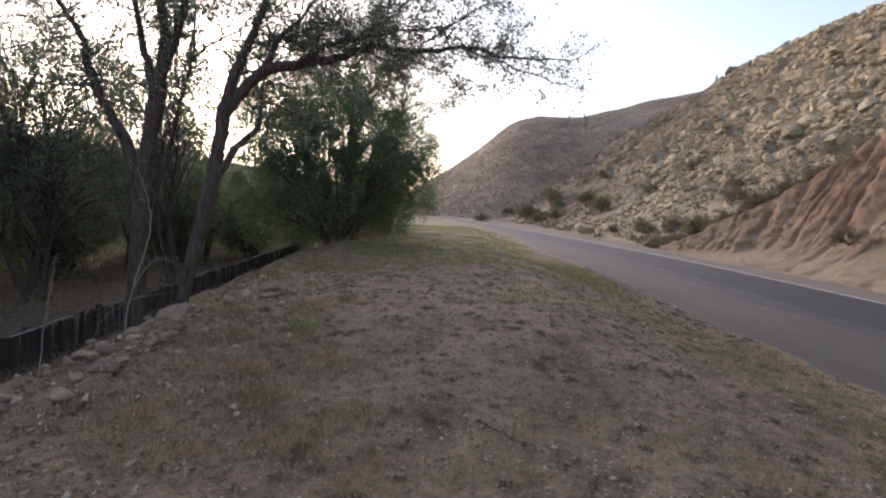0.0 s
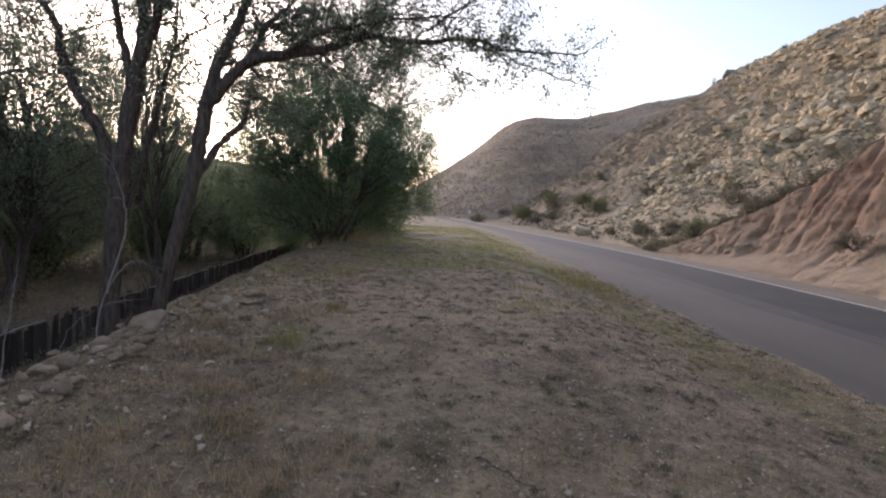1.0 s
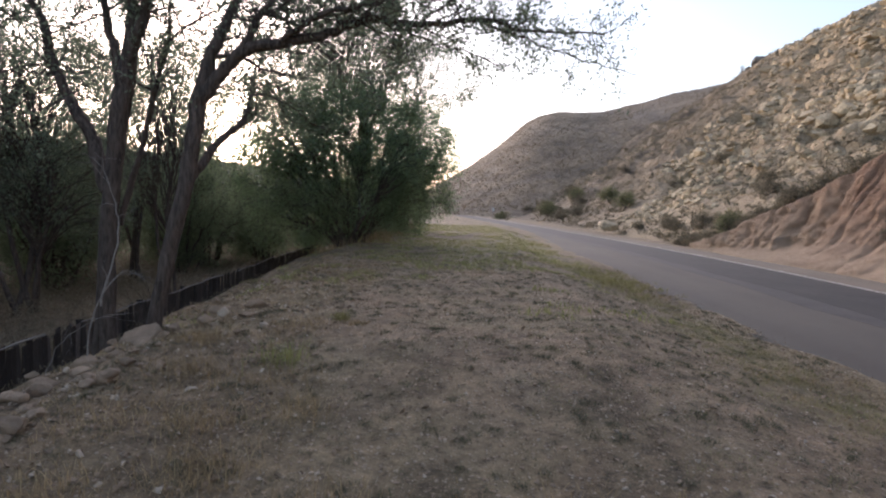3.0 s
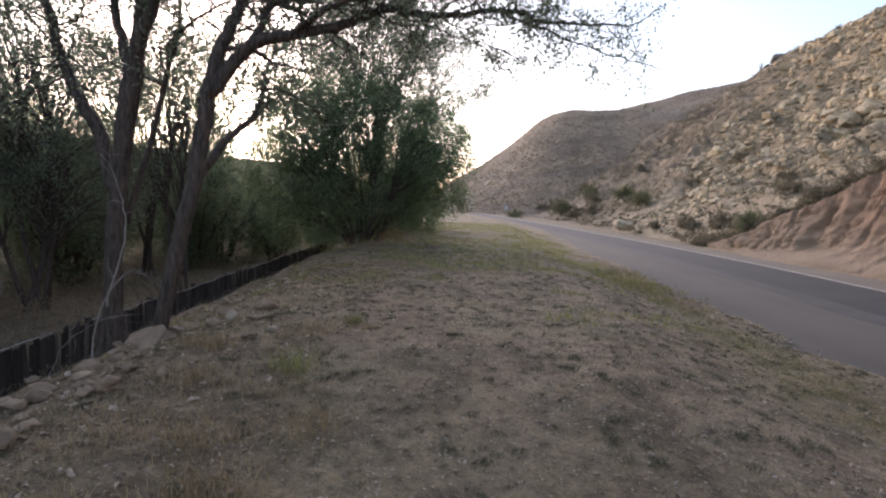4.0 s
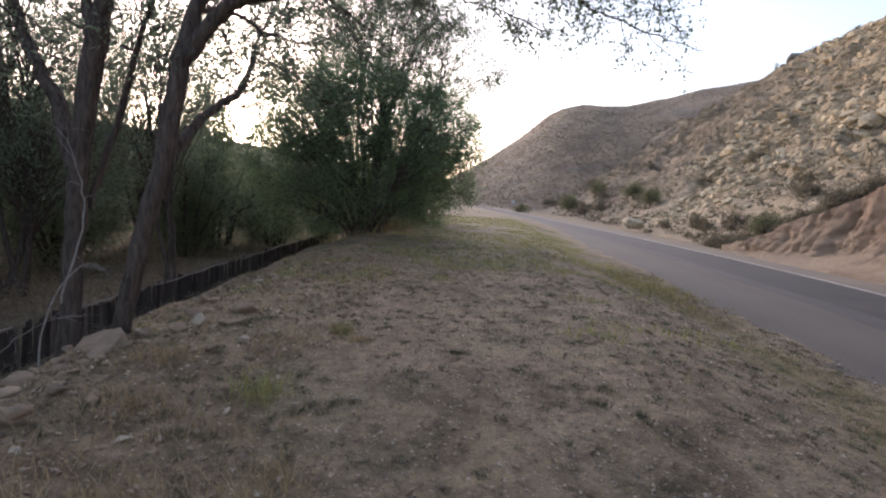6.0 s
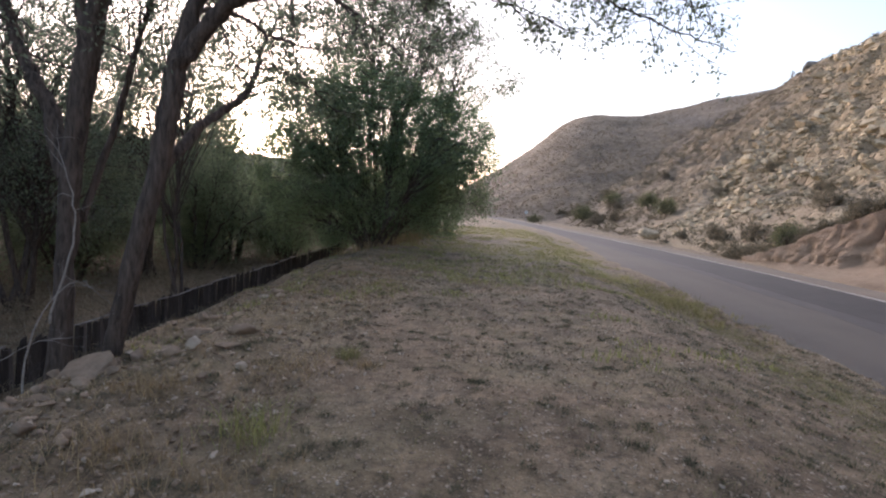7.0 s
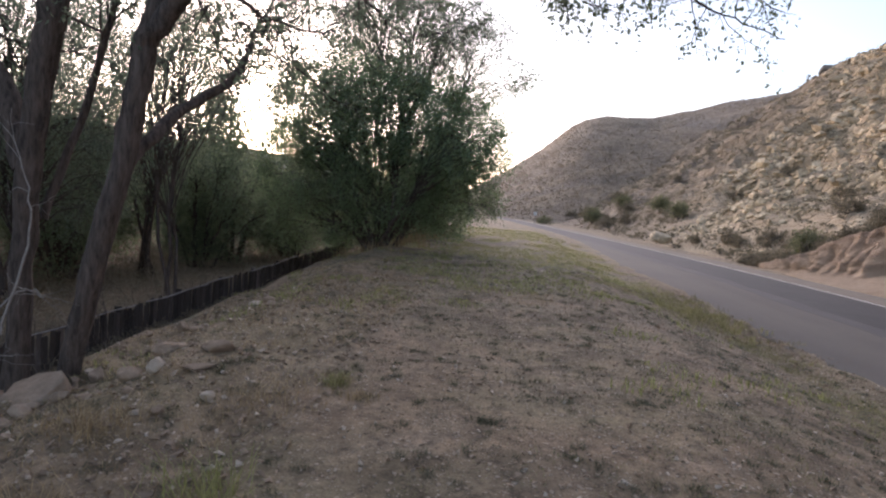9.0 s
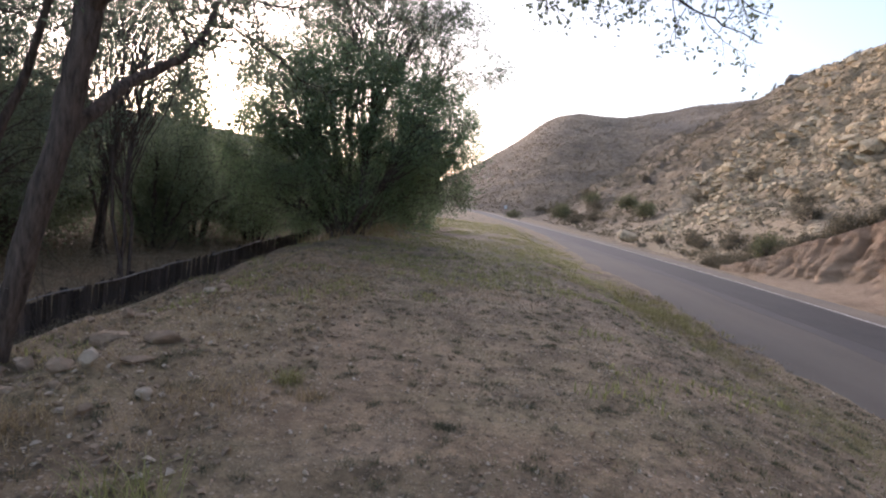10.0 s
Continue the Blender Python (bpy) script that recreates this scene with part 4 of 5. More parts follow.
# ---- low plank fence along the ditch ----
def plank_mesh(seed, h, wdt, t=0.022):
    bm = bmesh.new()
    bmesh.ops.create_cube(bm, size=1.0)
    rng = random.Random(seed)
    for v in bm.verts:
        v.co = Vector((v.co.x * t, v.co.y * wdt, (v.co.z + 0.5) * h))
        if v.co.z > 0.1:
            v.co.z += rng.uniform(-0.035, 0.035)
            v.co.y += rng.uniform(-0.008, 0.008)
    bmesh.ops.bevel(bm, geom=list(bm.edges), offset=0.004, segments=1, affect="EDGES")
    me = bpy.data.meshes.new("plank")
    bm.to_mesh(me)
    bm.free()
    me.materials.append(M_WOOD)
    return me


def plank_fence():
    thing = empty("plank_fence", None, "low dark weathered plank fence along the ditch", "fence")
    kinds = [plank_mesh(s, 0.64 + 0.02 * (s % 5), 0.1 + 0.012 * (s % 3)) for s in range(6)]
    post = plank_mesh(77, 0.87, 0.1, 0.09)
    rail_v = Wood(3)
    rng = random.Random(8)
    y, n = 5.0, 0
    while y < 34.0 and n < 260:
        x = float(fence_x(y))
        z = -1.24
        part("slat", kinds[rng.randrange(6)], thing, "", pose(x, y, z + rng.uniform(-0.03, 0.02), rng.uniform(-2.2, 2.2), rng.uniform(-3, 3), 4 + rng.uniform(-3, 3)))
        if n % 18 == 0:
            part("post", post, thing, "", pose(x - 0.09, y, z - 0.15, 0, 0, 4))
        y += 0.118 + rng.uniform(0, 0.012)
        n += 1
    # broken top rail; its pale colour paints the light along the fence's top edge
    start = 5.0
    while start < 33.0:
        span = rng.uniform(1.2, 3.2)
        ys = np.linspace(start, start + span, 8)
        rail_v.tube(np.stack([fence_x(ys) + 0.03, ys, -0.53 + rng.uniform(-0.03, 0.02) + 0.015 * np.sin(ys * 3 + start)], -1), np.full(8, rng.uniform(0.013, 0.022)), 6)
        part("rail", rail_v.mesh("rail", M_DEAD), thing, "thin top rail, coloured pale as its lit upper edge")
        rail_v = Wood(int(start * 10))
        start += span + rng.uniform(-0.1, 1.1)


plank_fence()


# ---- stones on the verge ----
round_boulder("boulder", -3.97, 8.3, 0.88, M_STONE, 5, "pale brown block-shaped boulder at the lip of the ditch", (0.95, 0.8, 1.0), -0.13, 15)
round_boulder("boulder", -3.62, 8.42, 0.42, M_STONE, 9, "smaller brown boulder leaning on the larger one", (1.0, 0.8, 0.8), -0.06, 70)
big_stone("stone", -3.97, 6.42, 0.17, M_WHITE, 302, "whitish stone on the lip of the ditch", rot=10)
big_stone("stone", -2.93, 8.24, 0.2, M_WHITE, 303, "whitish upright stone among gravel", squash=(0.8, 0.7, 1.0), sink=0.2)
big_stone("stone", -3.72, 10.22, 0.2, M_STONE, 304, "pale stone near the mound's edge")
big_stone("stone", -2.72, 8.5, 0.3, M_STONE, 305, "flat pale slab half buried in dirt", squash=(1.0, 0.6, 0.25), sink=0.3, rot=40)
big_stone("stone", -2.3, 7.9, 0.15, M_WHITE, 306, "small whitish stone among gravel")
big_stone("stone", -3.42, 9.2, 0.46, M_STONE, 307, "half-buried brown stone in the mound", squash=(1.0, 0.7, 0.4), sink=0.5, rot=70)
big_stone("stone", -2.85, 9.05, 0.4, M_STONE, 308, "half-buried brown stone in the mound", squash=(1.0, 0.8, 0.45), sink=0.5)
for n, (x, y, size) in enumerate([(-4.05, 7.25, 0.34), (-4.1, 6.7, 0.3), (-3.9, 6.98, 0.26), (-3.2, 6.1, 0.2), (-3.72, 7.62, 0.22), (-3.55, 6.6, 0.18), (-3.95, 6.2, 0.24), (-2.75, 6.45, 0.16)]):
    big_stone("stone", x, y, size, M_STONE, 501 + n, "angular brown slab lying on the lip of the ditch", "rock", (1.0, 0.75, 0.5), 0.2, rot=37 * n)
big_stone("stone", 0.82, 3.95, 0.06, M_WHITE, 309, "small white stone on the dirt")
big_stone("roadside_boulder", 13.4, 56.3, 2.5, M_ROCK, 412, "large tan angular boulder at the foot of the hillside", "boulder", (1.0, 0.8, 0.62), 0.25, -0.15, 30)
rng_s = random.Random(17)
for n in range(80):
    y = rng_s.uniform(4.6, 9.4) if n < 60 else rng_s.uniform(9.4, 15)
    x = float(mound_edge(y)) + (rng_s.gauss(0.0, 0.26) if n % 2 else abs(rng_s.gauss(0.3, 0.6)))
    size = min(0.27, max(0.06, rng_s.lognormvariate(-2.15, 0.5)))
    big_stone("stone", x, y, size, M_WHITE if rng_s.random() < 0.14 else M_STONE, 320 + n, "brownish stone in the rubble along the ditch", "rock",
              (1.0, rng_s.uniform(0.6, 0.9), rng_s.uniform(0.45, 0.8)), 0.3, rot=rng_s.uniform(0, 360))

for n in range(34):
    y = rng_s.uniform(4.9, 8.0)
    x = float(mound_edge(y)) + rng_s.uniform(-0.15, 1.15)
    big_stone("stone", x, y, rng_s.uniform(0.08, 0.27), M_STONE, 420 + n, "angular brown slab in the rubble along the ditch", "rock",
              (1.0, rng_s.uniform(0.6, 0.85), rng_s.uniform(0.3, 0.6)), 0.25, rot=rng_s.uniform(0, 360))

rng_p = np.random.default_rng(23)


def verge_points(n, y0, y1, x_pad=0.2, power=1.0):
    y = y0 + (y1 - y0) * rng_p.uniform(0, 1, n) ** power
    lo, hi = mound_edge(y) - 0.3, edge_x(y) + x_pad
    x = lo + (hi - lo) * rng_p.uniform(0, 1, n)
    return x, y


def gravel(name, n, y0, y1, s0, s1, mat, label, seed, power=1.0, x_pad=0.3):
    x, y = verge_points(n, y0, y1, x_pad, power)
    s = np.exp(rng_p.uniform(math.log(s0), math.log(s1), n)) / 2
    p = np.stack([x, y, ground_z(x, y) + 0.012 * fbm(x * 5, y * 5, 3, 41) + s * 0.15], -1)
    tagged(part(name, scattered(name, SMALL, p, s, mat, seed)), label, "gravel", kind="stuff")


gravel("gravel", 15000, 1.0, 17.0, 0.012, 0.05, M_STONE, "loose brown gravel on the dirt", 61, 1.3)
gravel("pale_gravel", 6000, 1.0, 20.0, 0.014, 0.062, M_WHITE, "scattered pale pebbles on the dirt", 62, 1.3)
gravel("broken_stone", 2600, 2.5, 16.0, 0.025, 0.065, M_STONE, "broken stones scattered over the dirt", 65, 1.2)
gravel("rubble", 2400, 3.0, 15.0, 0.02, 0.1, M_STONE, "broken stones along the lip", 64, 1.0, -6.2)
gravel("pale_rubble", 420, 3.0, 15.0, 0.025, 0.1, M_WHITE, "pale broken stones along the lip", 67, 1.0, -6.4)
gravel("pebbles", 420, 2.5, 20.0, 0.05, 0.11, M_STONE, "fist-sized stones on the verge", 63, 1.2)


# ---- grass and weeds ----
def blades(name, x, y, per, height, spread, mat, seed, lean=0.5, width=0.006):
    rng = np.random.default_rng(seed)
    n = len(x) * per
    bx, by = np.repeat(x, per) + rng.normal(0, spread, n), np.repeat(y, per) + rng.normal(0, spread, n)
    h = np.repeat(height, per) * rng.uniform(0.5, 1.15, n)
    a = rng.uniform(0, 2 * math.pi, n)
    l = rng.uniform(0.1, lean, n) * h
    b = np.stack([bx, by, ground_z(bx, by) - 0.01], -1)
    side = np.stack([np.cos(a + 1.57), np.sin(a + 1.57), 0 * a], -1) * (width * (0.45 + h / 0.3 * 0.3))[:, None]
    way = np.stack([np.cos(a) * l, np.sin(a) * l, h], -1)
    mid = b + way * (0.35, 0.35, 0.6)
    v = np.stack([b - side, b + side, mid + side * 0.8, mid - side * 0.8, b + way], 1).reshape(-1, 3)
    k = np.arange(n)[:, None] * 5
    f = np.concatenate([k + [0, 1, 2], k + [0, 2, 3], k + [3, 2, 4]])
    return mesh_from(name, v, f, mat, False)


def turf(name, n, y0, y1, per, h0, h1, mat, label, seed, where=None, spread=0.03, lean=0.6, width=0.005):
    x, y = verge_points(n, y0, y1, 0.1)
    if where is not None:
        keep = where(x, y)
        x, y = x[keep], y[keep]
    h = rng_p.uniform(h0, h1, len(x))
    tagged(part(name, blades(name, x, y, per, h, spread, mat, seed, lean, width)), label, "grass", kind="stuff")


def clumpy(cut, seed, scale=0.5):
    return lambda x, y: vnoise(x * scale, y * scale, seed) > cut


x_e, y_e = verge_points(2600, 3.0, 16.0)
x_e = edge_x(y_e) - 0.35 - np.abs(rng_p.normal(0.5, 0.45, len(y_e)))
keep_e = vnoise(x_e * 0.9, y_e * 0.5, 15) > 0.48
tagged(part("edge_grass", blades("edge_grass", x_e[keep_e], y_e[keep_e], 16, rng_p.uniform(0.012, 0.05, keep_e.sum()), 0.07, M_GRASS, 76, 2.2, 0.0045)), "short yellow-green grass along the asphalt", "grass", kind="stuff")
x_d, y_d = verge_points(2200, 2.0, 20.0)
tagged(part("weed_clumps", blades("weed_clumps", x_d, y_d, 60, rng_p.uniform(0.012, 0.05, len(x_d)), 0.032, M_WEED, 77, 1.8, 0.004)), "grey-green round weed clumps on the dirt", "weeds", kind="stuff")
y_g = rng_p.uniform(3.0, 22.0, 2600)
x_g = edge_x(y_g) + rng_p.normal(-0.1, 0.24, 2600)
s_g = np.exp(rng_p.uniform(math.log(0.012), math.log(0.045), 2600)) / 2
p_g = np.stack([x_g, y_g, np.maximum(ground_z(x_g, y_g), np.where(x_g > edge_x(y_g), road_z(x_g, y_g), -9)) + s_g * 0.3], -1)
tagged(part("edge_gravel", scattered("edge_gravel", SMALL, p_g, s_g, M_STONE, 66)), "loose gravel spilled over the asphalt's edge", "gravel", kind="stuff")
turf("low_weeds", 3800, 1.5, 18, 14, 0.012, 0.045, M_GRASS, "tiny grey-green weeds in the dirt", 71, clumpy(0.5, 3, 0.45), 0.06, 2.2, 0.004)
turf("ground_weeds", 4600, 2.0, 24, 26, 0.01, 0.04, M_WEED, "olive low weeds dotted over the dirt", 75, clumpy(0.36, 33, 0.6), 0.065, 2.4, 0.005)
turf("dry_grass", 5200, 2.0, 20, 12, 0.025, 0.09, M_DRYGRASS, "thin dry straw-coloured grass", 72, lambda x, y: (vnoise(x * 0.5, y * 0.5, 9) > 0.64) | (x < -1.0 - 1.6 * vnoise(x * 0.7, y * 0.7, 14)), 0.08, 2.2)
turf("verge_grass", 9800, 9, 46, 8, 0.03, 0.11, M_VERGE, "yellow-green grass on the far verge", 73, lambda x, y: (0.5 * vnoise(x * 0.25, y * 0.25, 12) + 0.5 * vnoise(x * 1.4, y * 1.1, 16) > 0.66 - 0.26 * step(10, 20, y)) & (x < edge_x(y) - 0.35), 0.09, 0.9, 0.012)
turf("tall_dry_grass", 900, 20, 46, 10, 0.15, 0.4, M_DRYGRASS, "tall dry grass under the trees", 74, lambda x, y: x < -2.5 - 0.02 * y, 0.12, 0.8, 0.014)


def tuft(x, y, per, h, spread, mat, label, seed, lean=1.6):
    """A single clump, built round its own foot."""
    me_ = blades("grass_tuft", np.array([x]), np.array([y]), per, np.array([h]), spread, mat, seed, lean, 0.0045)
    tagged(part("grass_tuft", me_), label, "grass tuft", kind="stuff")


tuft(-1.53, 8.55, 200, 0.13, 0.06, M_GRASS, "small dark green grass tuft on bare dirt", 81)
tuft(-1.26, 8.28, 130, 0.09, 0.08, M_DRYGRASS, "small rusty dry grass tuft on dirt", 82)
tuft(-1.67, 6.72, 150, 0.22, 0.13, M_VERGE, "green grass clump beside the stones", 83)
tuft(-1.5, 4.7, 320, 0.14, 0.2, M_DRYGRASS, "dry straw-coloured grass clump", 84)
tuft(-1.9, 5.3, 260, 0.12, 0.18, M_DRYGRASS, "dry straw-coloured grass clump", 85)
tuft(-2.3, 4.2, 320, 0.14, 0.2, M_DRYGRASS, "dry straw-coloured grass clump", 86)
for n, (x, y) in enumerate([(-1.1, 3.9), (-0.75, 4.3), (-1.75, 3.7), (-2.6, 5.4), (-1.2, 5.6), (-2.4, 6.3), (-1.6, 6.2), (-0.6, 3.4), (-2.75, 7.3), (-1.9, 7.9)]):
    tuft(x, y, 240, 0.11 + 0.02 * (n % 3), 0.16 + 0.03 * (n % 4), M_DRYGRASS, "dry straw-coloured grass clump", 180 + n, 2.0)
rng_g = np.random.default_rng(9)
gx, gy = 4.0 + rng_g.normal(0, 0.45, 420) - 0.06 * (rng_g.uniform(-3, 3, 420)), 17.0 + rng_g.normal(0, 1.5, 420)
tagged(part("roadside_grass", blades("roadside_grass", gx, gy, 9, rng_g.uniform(0.06, 0.16, 420), 0.06, M_GRASS, 87, 0.9, 0.009)), "green grass patch at the asphalt's edge", "grass", kind="stuff")


# ---- dead branches ----
def dead_branch(ctrls, label, seed, r=0.012, mat=None):
    w = Wood(seed)
    pts = w.limb(ctrls, r, r * 0.3, 6, 0.01)
    sprout(w, pts, 5, 0.35, r * 0.35, 1, 0.2, 0.4, 1.0, 2)
    thing = part("dead_branch", w.mesh("dead_branch", mat or M_DEAD))
    tagged(thing, label, "dead branch")


dead_branch([(-4.75, 8.3, -0.5), (-4.72, 8.35, 0.2), (-4.5, 8.42, 0.7), (-4.3, 8.48, 0.86), (-4.15, 8.5, 0.8)], "bleached arching dead branch beside the trunk", 91)
dead_branch([(-4.95, 8.9, 0.3), (-4.72, 8.95, 1.2), (-4.78, 9.0, 1.7), (-4.95, 9.0, 2.2)], "bleached dead branch against the dark trunk", 92, 0.014)
dead_branch([(-5.2, 8.0, -0.8), (-5.0, 8.1, -0.1), (-4.6, 8.2, 0.25), (-4.2, 8.3, 0.35)], "grey dead branch over the ditch", 93, 0.007)
dead_branch([(-5.6, 7.6, -1.0), (-5.5, 7.7, 0.0), (-5.45, 7.8, 0.7)], "bare grey sapling in the ditch", 94, 0.012)
dead_branch([(0.28, 4.36, 0.09), (0.42, 4.2, 0.1), (0.55, 4.05, 0.09), (0.68, 3.9, 0.1)], "thin dark stick lying on the dirt", 95, 0.007, M_BARK)


# ---- undergrowth beyond the fence ----
def undergrowth():
    rng = np.random.default_rng(101)
    x, y = -7.2 - 19 * rng.uniform(0, 1, 5200) ** 1.3, rng.uniform(0, 62, 5200)
    keep = (x < fence_x(y) - 0.25) & (vnoise(x * 0.4, y * 0.4, 7) > 0.15)
    x, y = x[keep], y[keep]
    h = rng.uniform(0.12, 0.45, len(x)) + rng.uniform(0.1, 0.9, len(x)) * step(1.5, 6.0, fence_x(y) - x)
    per = 42
    n = len(x) * per
    a, r = rng.uniform(0, 2 * math.pi, n), rng.uniform(0, 0.55, n)
    px, py = np.repeat(x, per) + np.cos(a) * r, np.repeat(y, per) + np.sin(a) * r
    p = np.stack([px, py, ground_z(px, py) + np.repeat(h, per) * rng.uniform(0.02, 1.0, n) * (1 - r)], -1)
    me_ = leaf_mesh("undergrowth", p, 0.11, M_UNDER, rng, -0.4, 0.2)
    tagged(part("undergrowth", me_), "dark tangled undergrowth in the ditch", "undergrowth", kind="stuff")


M_UNDER = material("undergrowth_leaf", leaf((0.17, 0.145, 0.1), (0.34, 0.285, 0.2), 0.45))
undergrowth()


def ditch_litter():
    rng = np.random.default_rng(103)
    y = rng.uniform(3.5, 26, 1500)
    lo, hi = fence_x(y) + 0.1, mound_edge(y) - 0.5
    x = lo + 0.55 * (hi - lo) * rng.uniform(0, 1, 1500)
    keep = vnoise(x * 0.9, y * 0.7, 11) > 0.3
    x, y = x[keep], y[keep]
    per = 22
    n = len(x) * per
    px, py = np.repeat(x, per) + rng.normal(0, 0.12, n), np.repeat(y, per) + rng.normal(0, 0.12, n)
    p = np.stack([px, py, ground_z(px, py) + np.repeat(rng.uniform(0.03, 0.2, len(x)), per) * rng.uniform(0, 1, n)], -1)
    tagged(part("ditch_weeds", leaf_mesh("ditch_weeds", p, 0.09, M_UNDER, rng, -0.8, 0.14)), "dry grey-brown weeds filling the ditch", "weeds", kind="stuff")
    w = Wood(105, 3, 3)
    for _ in range(90):
        ty = rng.uniform(4.0, 20)
        tx = rng.uniform(float(fence_x(ty)) - 0.6, float(mound_edge(ty)) - 0.7)
        w.grow((tx, ty, float(ground_z(tx, ty)) - 0.05), (rng.normal(0, 0.5), rng.normal(0, 0.5), 1.0), rng.uniform(0.4, 1.3), 0.007, 1, 0.6, 0.05, 3)
    tagged(part("ditch_twigs", w.mesh("ditch_twigs", M_BARK)), "bare twiggy stems standing in the ditch", "twigs", kind="stuff")


ditch_litter()


# ---- rocks and scrub on the hills ----
def hill_rocks():
    rng = np.random.default_rng(111)
    y, u = rng.uniform(8, 155, 32000), 72 * rng.uniform(0, 1, 32000) ** 0.85
    f = u / (70 - bank_x(y))
    rocky = fbm(u * 0.09 + 0.25 * y * 0.09, y * 0.05, 4, 121) + 0.45 * fbm(u * 0.35, y * 0.25, 3, 123) - 1.0 * step(-14, 12, y - 60 - 1.35 * u)
    keep = (rocky > 0.0) & (f < 1.0) & (u > 1.0 * bank_h(y) + 2.5)
    y, u, rocky = y[keep], u[keep], rocky[keep]
    size = np.exp(rng.normal(-1.15, 0.62, len(y))) * (0.7 + 1.9 * np.clip(rocky, 0, 0.6))
    size = np.minimum(size, 0.75 + 0.045 * u)
    p = hill_point(u, y)
    near = np.argsort(y)[:280]
    rest = np.setdiff1d(np.arange(len(y)), near)
    tagged(part("rock_scree", scattered("rock_scree", STONES, p[rest], size[rest] * 0.62, M_ROCK, 112, 0.4), hillside), "angular tan rocks and ledges on the slope", kind="stuff")
    kinds = []
    for k, (v, f_) in enumerate(STONES):
        kinds.append(mesh_from("rock", v, f_, M_ROCK, False))
    turns = turned(rng, len(near), 0.4)
    for j, i in enumerate(near):
        s = float(size[i]) * 0.62
        m = Matrix.Translation(p[i]) @ Matrix([list(r) for r in turns[j]]).to_4x4() @ Matrix.Diagonal((s, s, s, 1))
        part("rock", kinds[j % 8], hillside, "", m)


def rock_ledges():
    """Outcrops: flat blocks stacked in broken bands along the slope."""
    rng = np.random.default_rng(117)
    slabs = [hull(80 + k, 17, (1.0, 0.75, 0.5)) for k in range(7)]
    us, ys, ss = [], [], []
    while len(us) < 3800:
        y, u = rng.uniform(25, 152), rng.uniform(6, 66)
        if u > 0.98 * (70 - bank_x(y)) or y > 62 + 1.3 * u or fbm(u * 0.07 + y * 0.02, y * 0.045, 3, 127) < 0.06:
            continue
        run, big = rng.uniform(2.0, 8.0), rng.uniform(0.35, 1.0) + 1.3 * rng.uniform(0, 1) ** 4
        n = int(rng.integers(5, 22))
        t = rng.uniform(-0.5, 0.5, n)
        us.extend(u + 0.35 * run * t + rng.normal(0, 0.7, n))
        ys.extend(y + run * t + rng.normal(0, 0.5, n))
        ss.extend(big * np.exp(rng.normal(-0.25, 0.45, n)) * (0.55 if u < 14 else 1.0))
    p = hill_point(np.array(us), np.array(ys))
    tagged(part("rock_ledges", scattered("rock_ledges", slabs, p, np.minimum(np.array(ss), 2.6) * 0.72, M_ROCK, 118, 0.3), hillside), "broken tan ledges of rock on the slope", kind="stuff")


def scrub_mesh(name, x, y, z, size, per, mat, seed, leaf_size):
    rng = np.random.default_rng(seed)
    n = len(x) * per
    d = rng.normal(size=(n, 3))
    d /= np.linalg.norm(d, axis=1)[:, None]
    d[:, 2] = np.abs(d[:, 2]) * 0.85
    r = rng.uniform(0.35, 1.0, n)[:, None] ** 0.6 * np.repeat(size, per)[:, None] * (0.75 + 0.4 * rng.uniform(0, 1, n))[:, None]
    p = np.repeat(np.stack([x, y, z], -1), per, 0) + d * r
    return leaf_mesh(name, p, leaf_size, mat, rng, -0.3, 0.5)


def hill_scrub():
    rng = np.random.default_rng(131)
    y, u = rng.uniform(12, 200, 15000), 70 * rng.uniform(0, 1, 15000)
    keep = (u / (70 - bank_x(y)) < 1.02) & (u > 1.1 * bank_h(y) + 1.0) & (0.6 * vnoise(y * 0.08, u * 0.1, 3) + 0.4 * vnoise(y * 0.35, u * 0.3, 4) > 0.4)
    y, u = y[keep], u[keep]
    p = hill_point(u, y)
    tagged(part("hill_scrub", scrub_mesh("hill_scrub", p[:, 0], p[:, 1], p[:, 2], 0.15 + 0.85 * rng.uniform(0, 1, len(y)) ** 2.6, 26, M_SCRUB, 132, 0.2)), "low grey-brown scrub over the hillside", "scrub", kind="stuff")
    y = 8 + 34 * rng.uniform(0, 1, 420) ** 0.55
    u = 0.64 * bank_h(y) + 0.35 + rng.uniform(0, 2.2, 420) * (0.4 + vnoise(y * 0.4, 2.0, 8))
    p = hill_point(u, y)
    tagged(part("bank_brush", scrub_mesh("bank_brush", p[:, 0], p[:, 1], p[:, 2], 0.3 + 0.8 * rng.uniform(0, 1, 420) ** 1.5, 130, M_SCRUB, 134, 0.13)), "grey-brown dry brush along the top of the bank", "brush", kind="stuff")
    ta, d = rng.uniform(-0.05, 0.6, 9000), rng.uniform(118, 250, 9000)
    az = np.arctan(ta)
    x, y = d * np.sin(az), d * np.cos(az)
    z = np.array([far_hit(a, b) for a, b in zip(x, y)])
    ok = (z > -50) & (0.6 * vnoise(x * 0.03, y * 0.03, 27) + 0.4 * vnoise(x * 0.11, y * 0.11, 28) + 0.3 * rng.uniform(-1, 1, len(x)) > 0.5)
    tagged(part("far_scrub", scrub_mesh("far_scrub", x[ok], y[ok], z[ok], 0.1 + 0.75 * rng.uniform(0, 1, ok.sum()) ** 5, 14, M_FARSCRUB, 133, 0.3)), "dark scrub dotted over the distant hill", "scrub", kind="stuff")


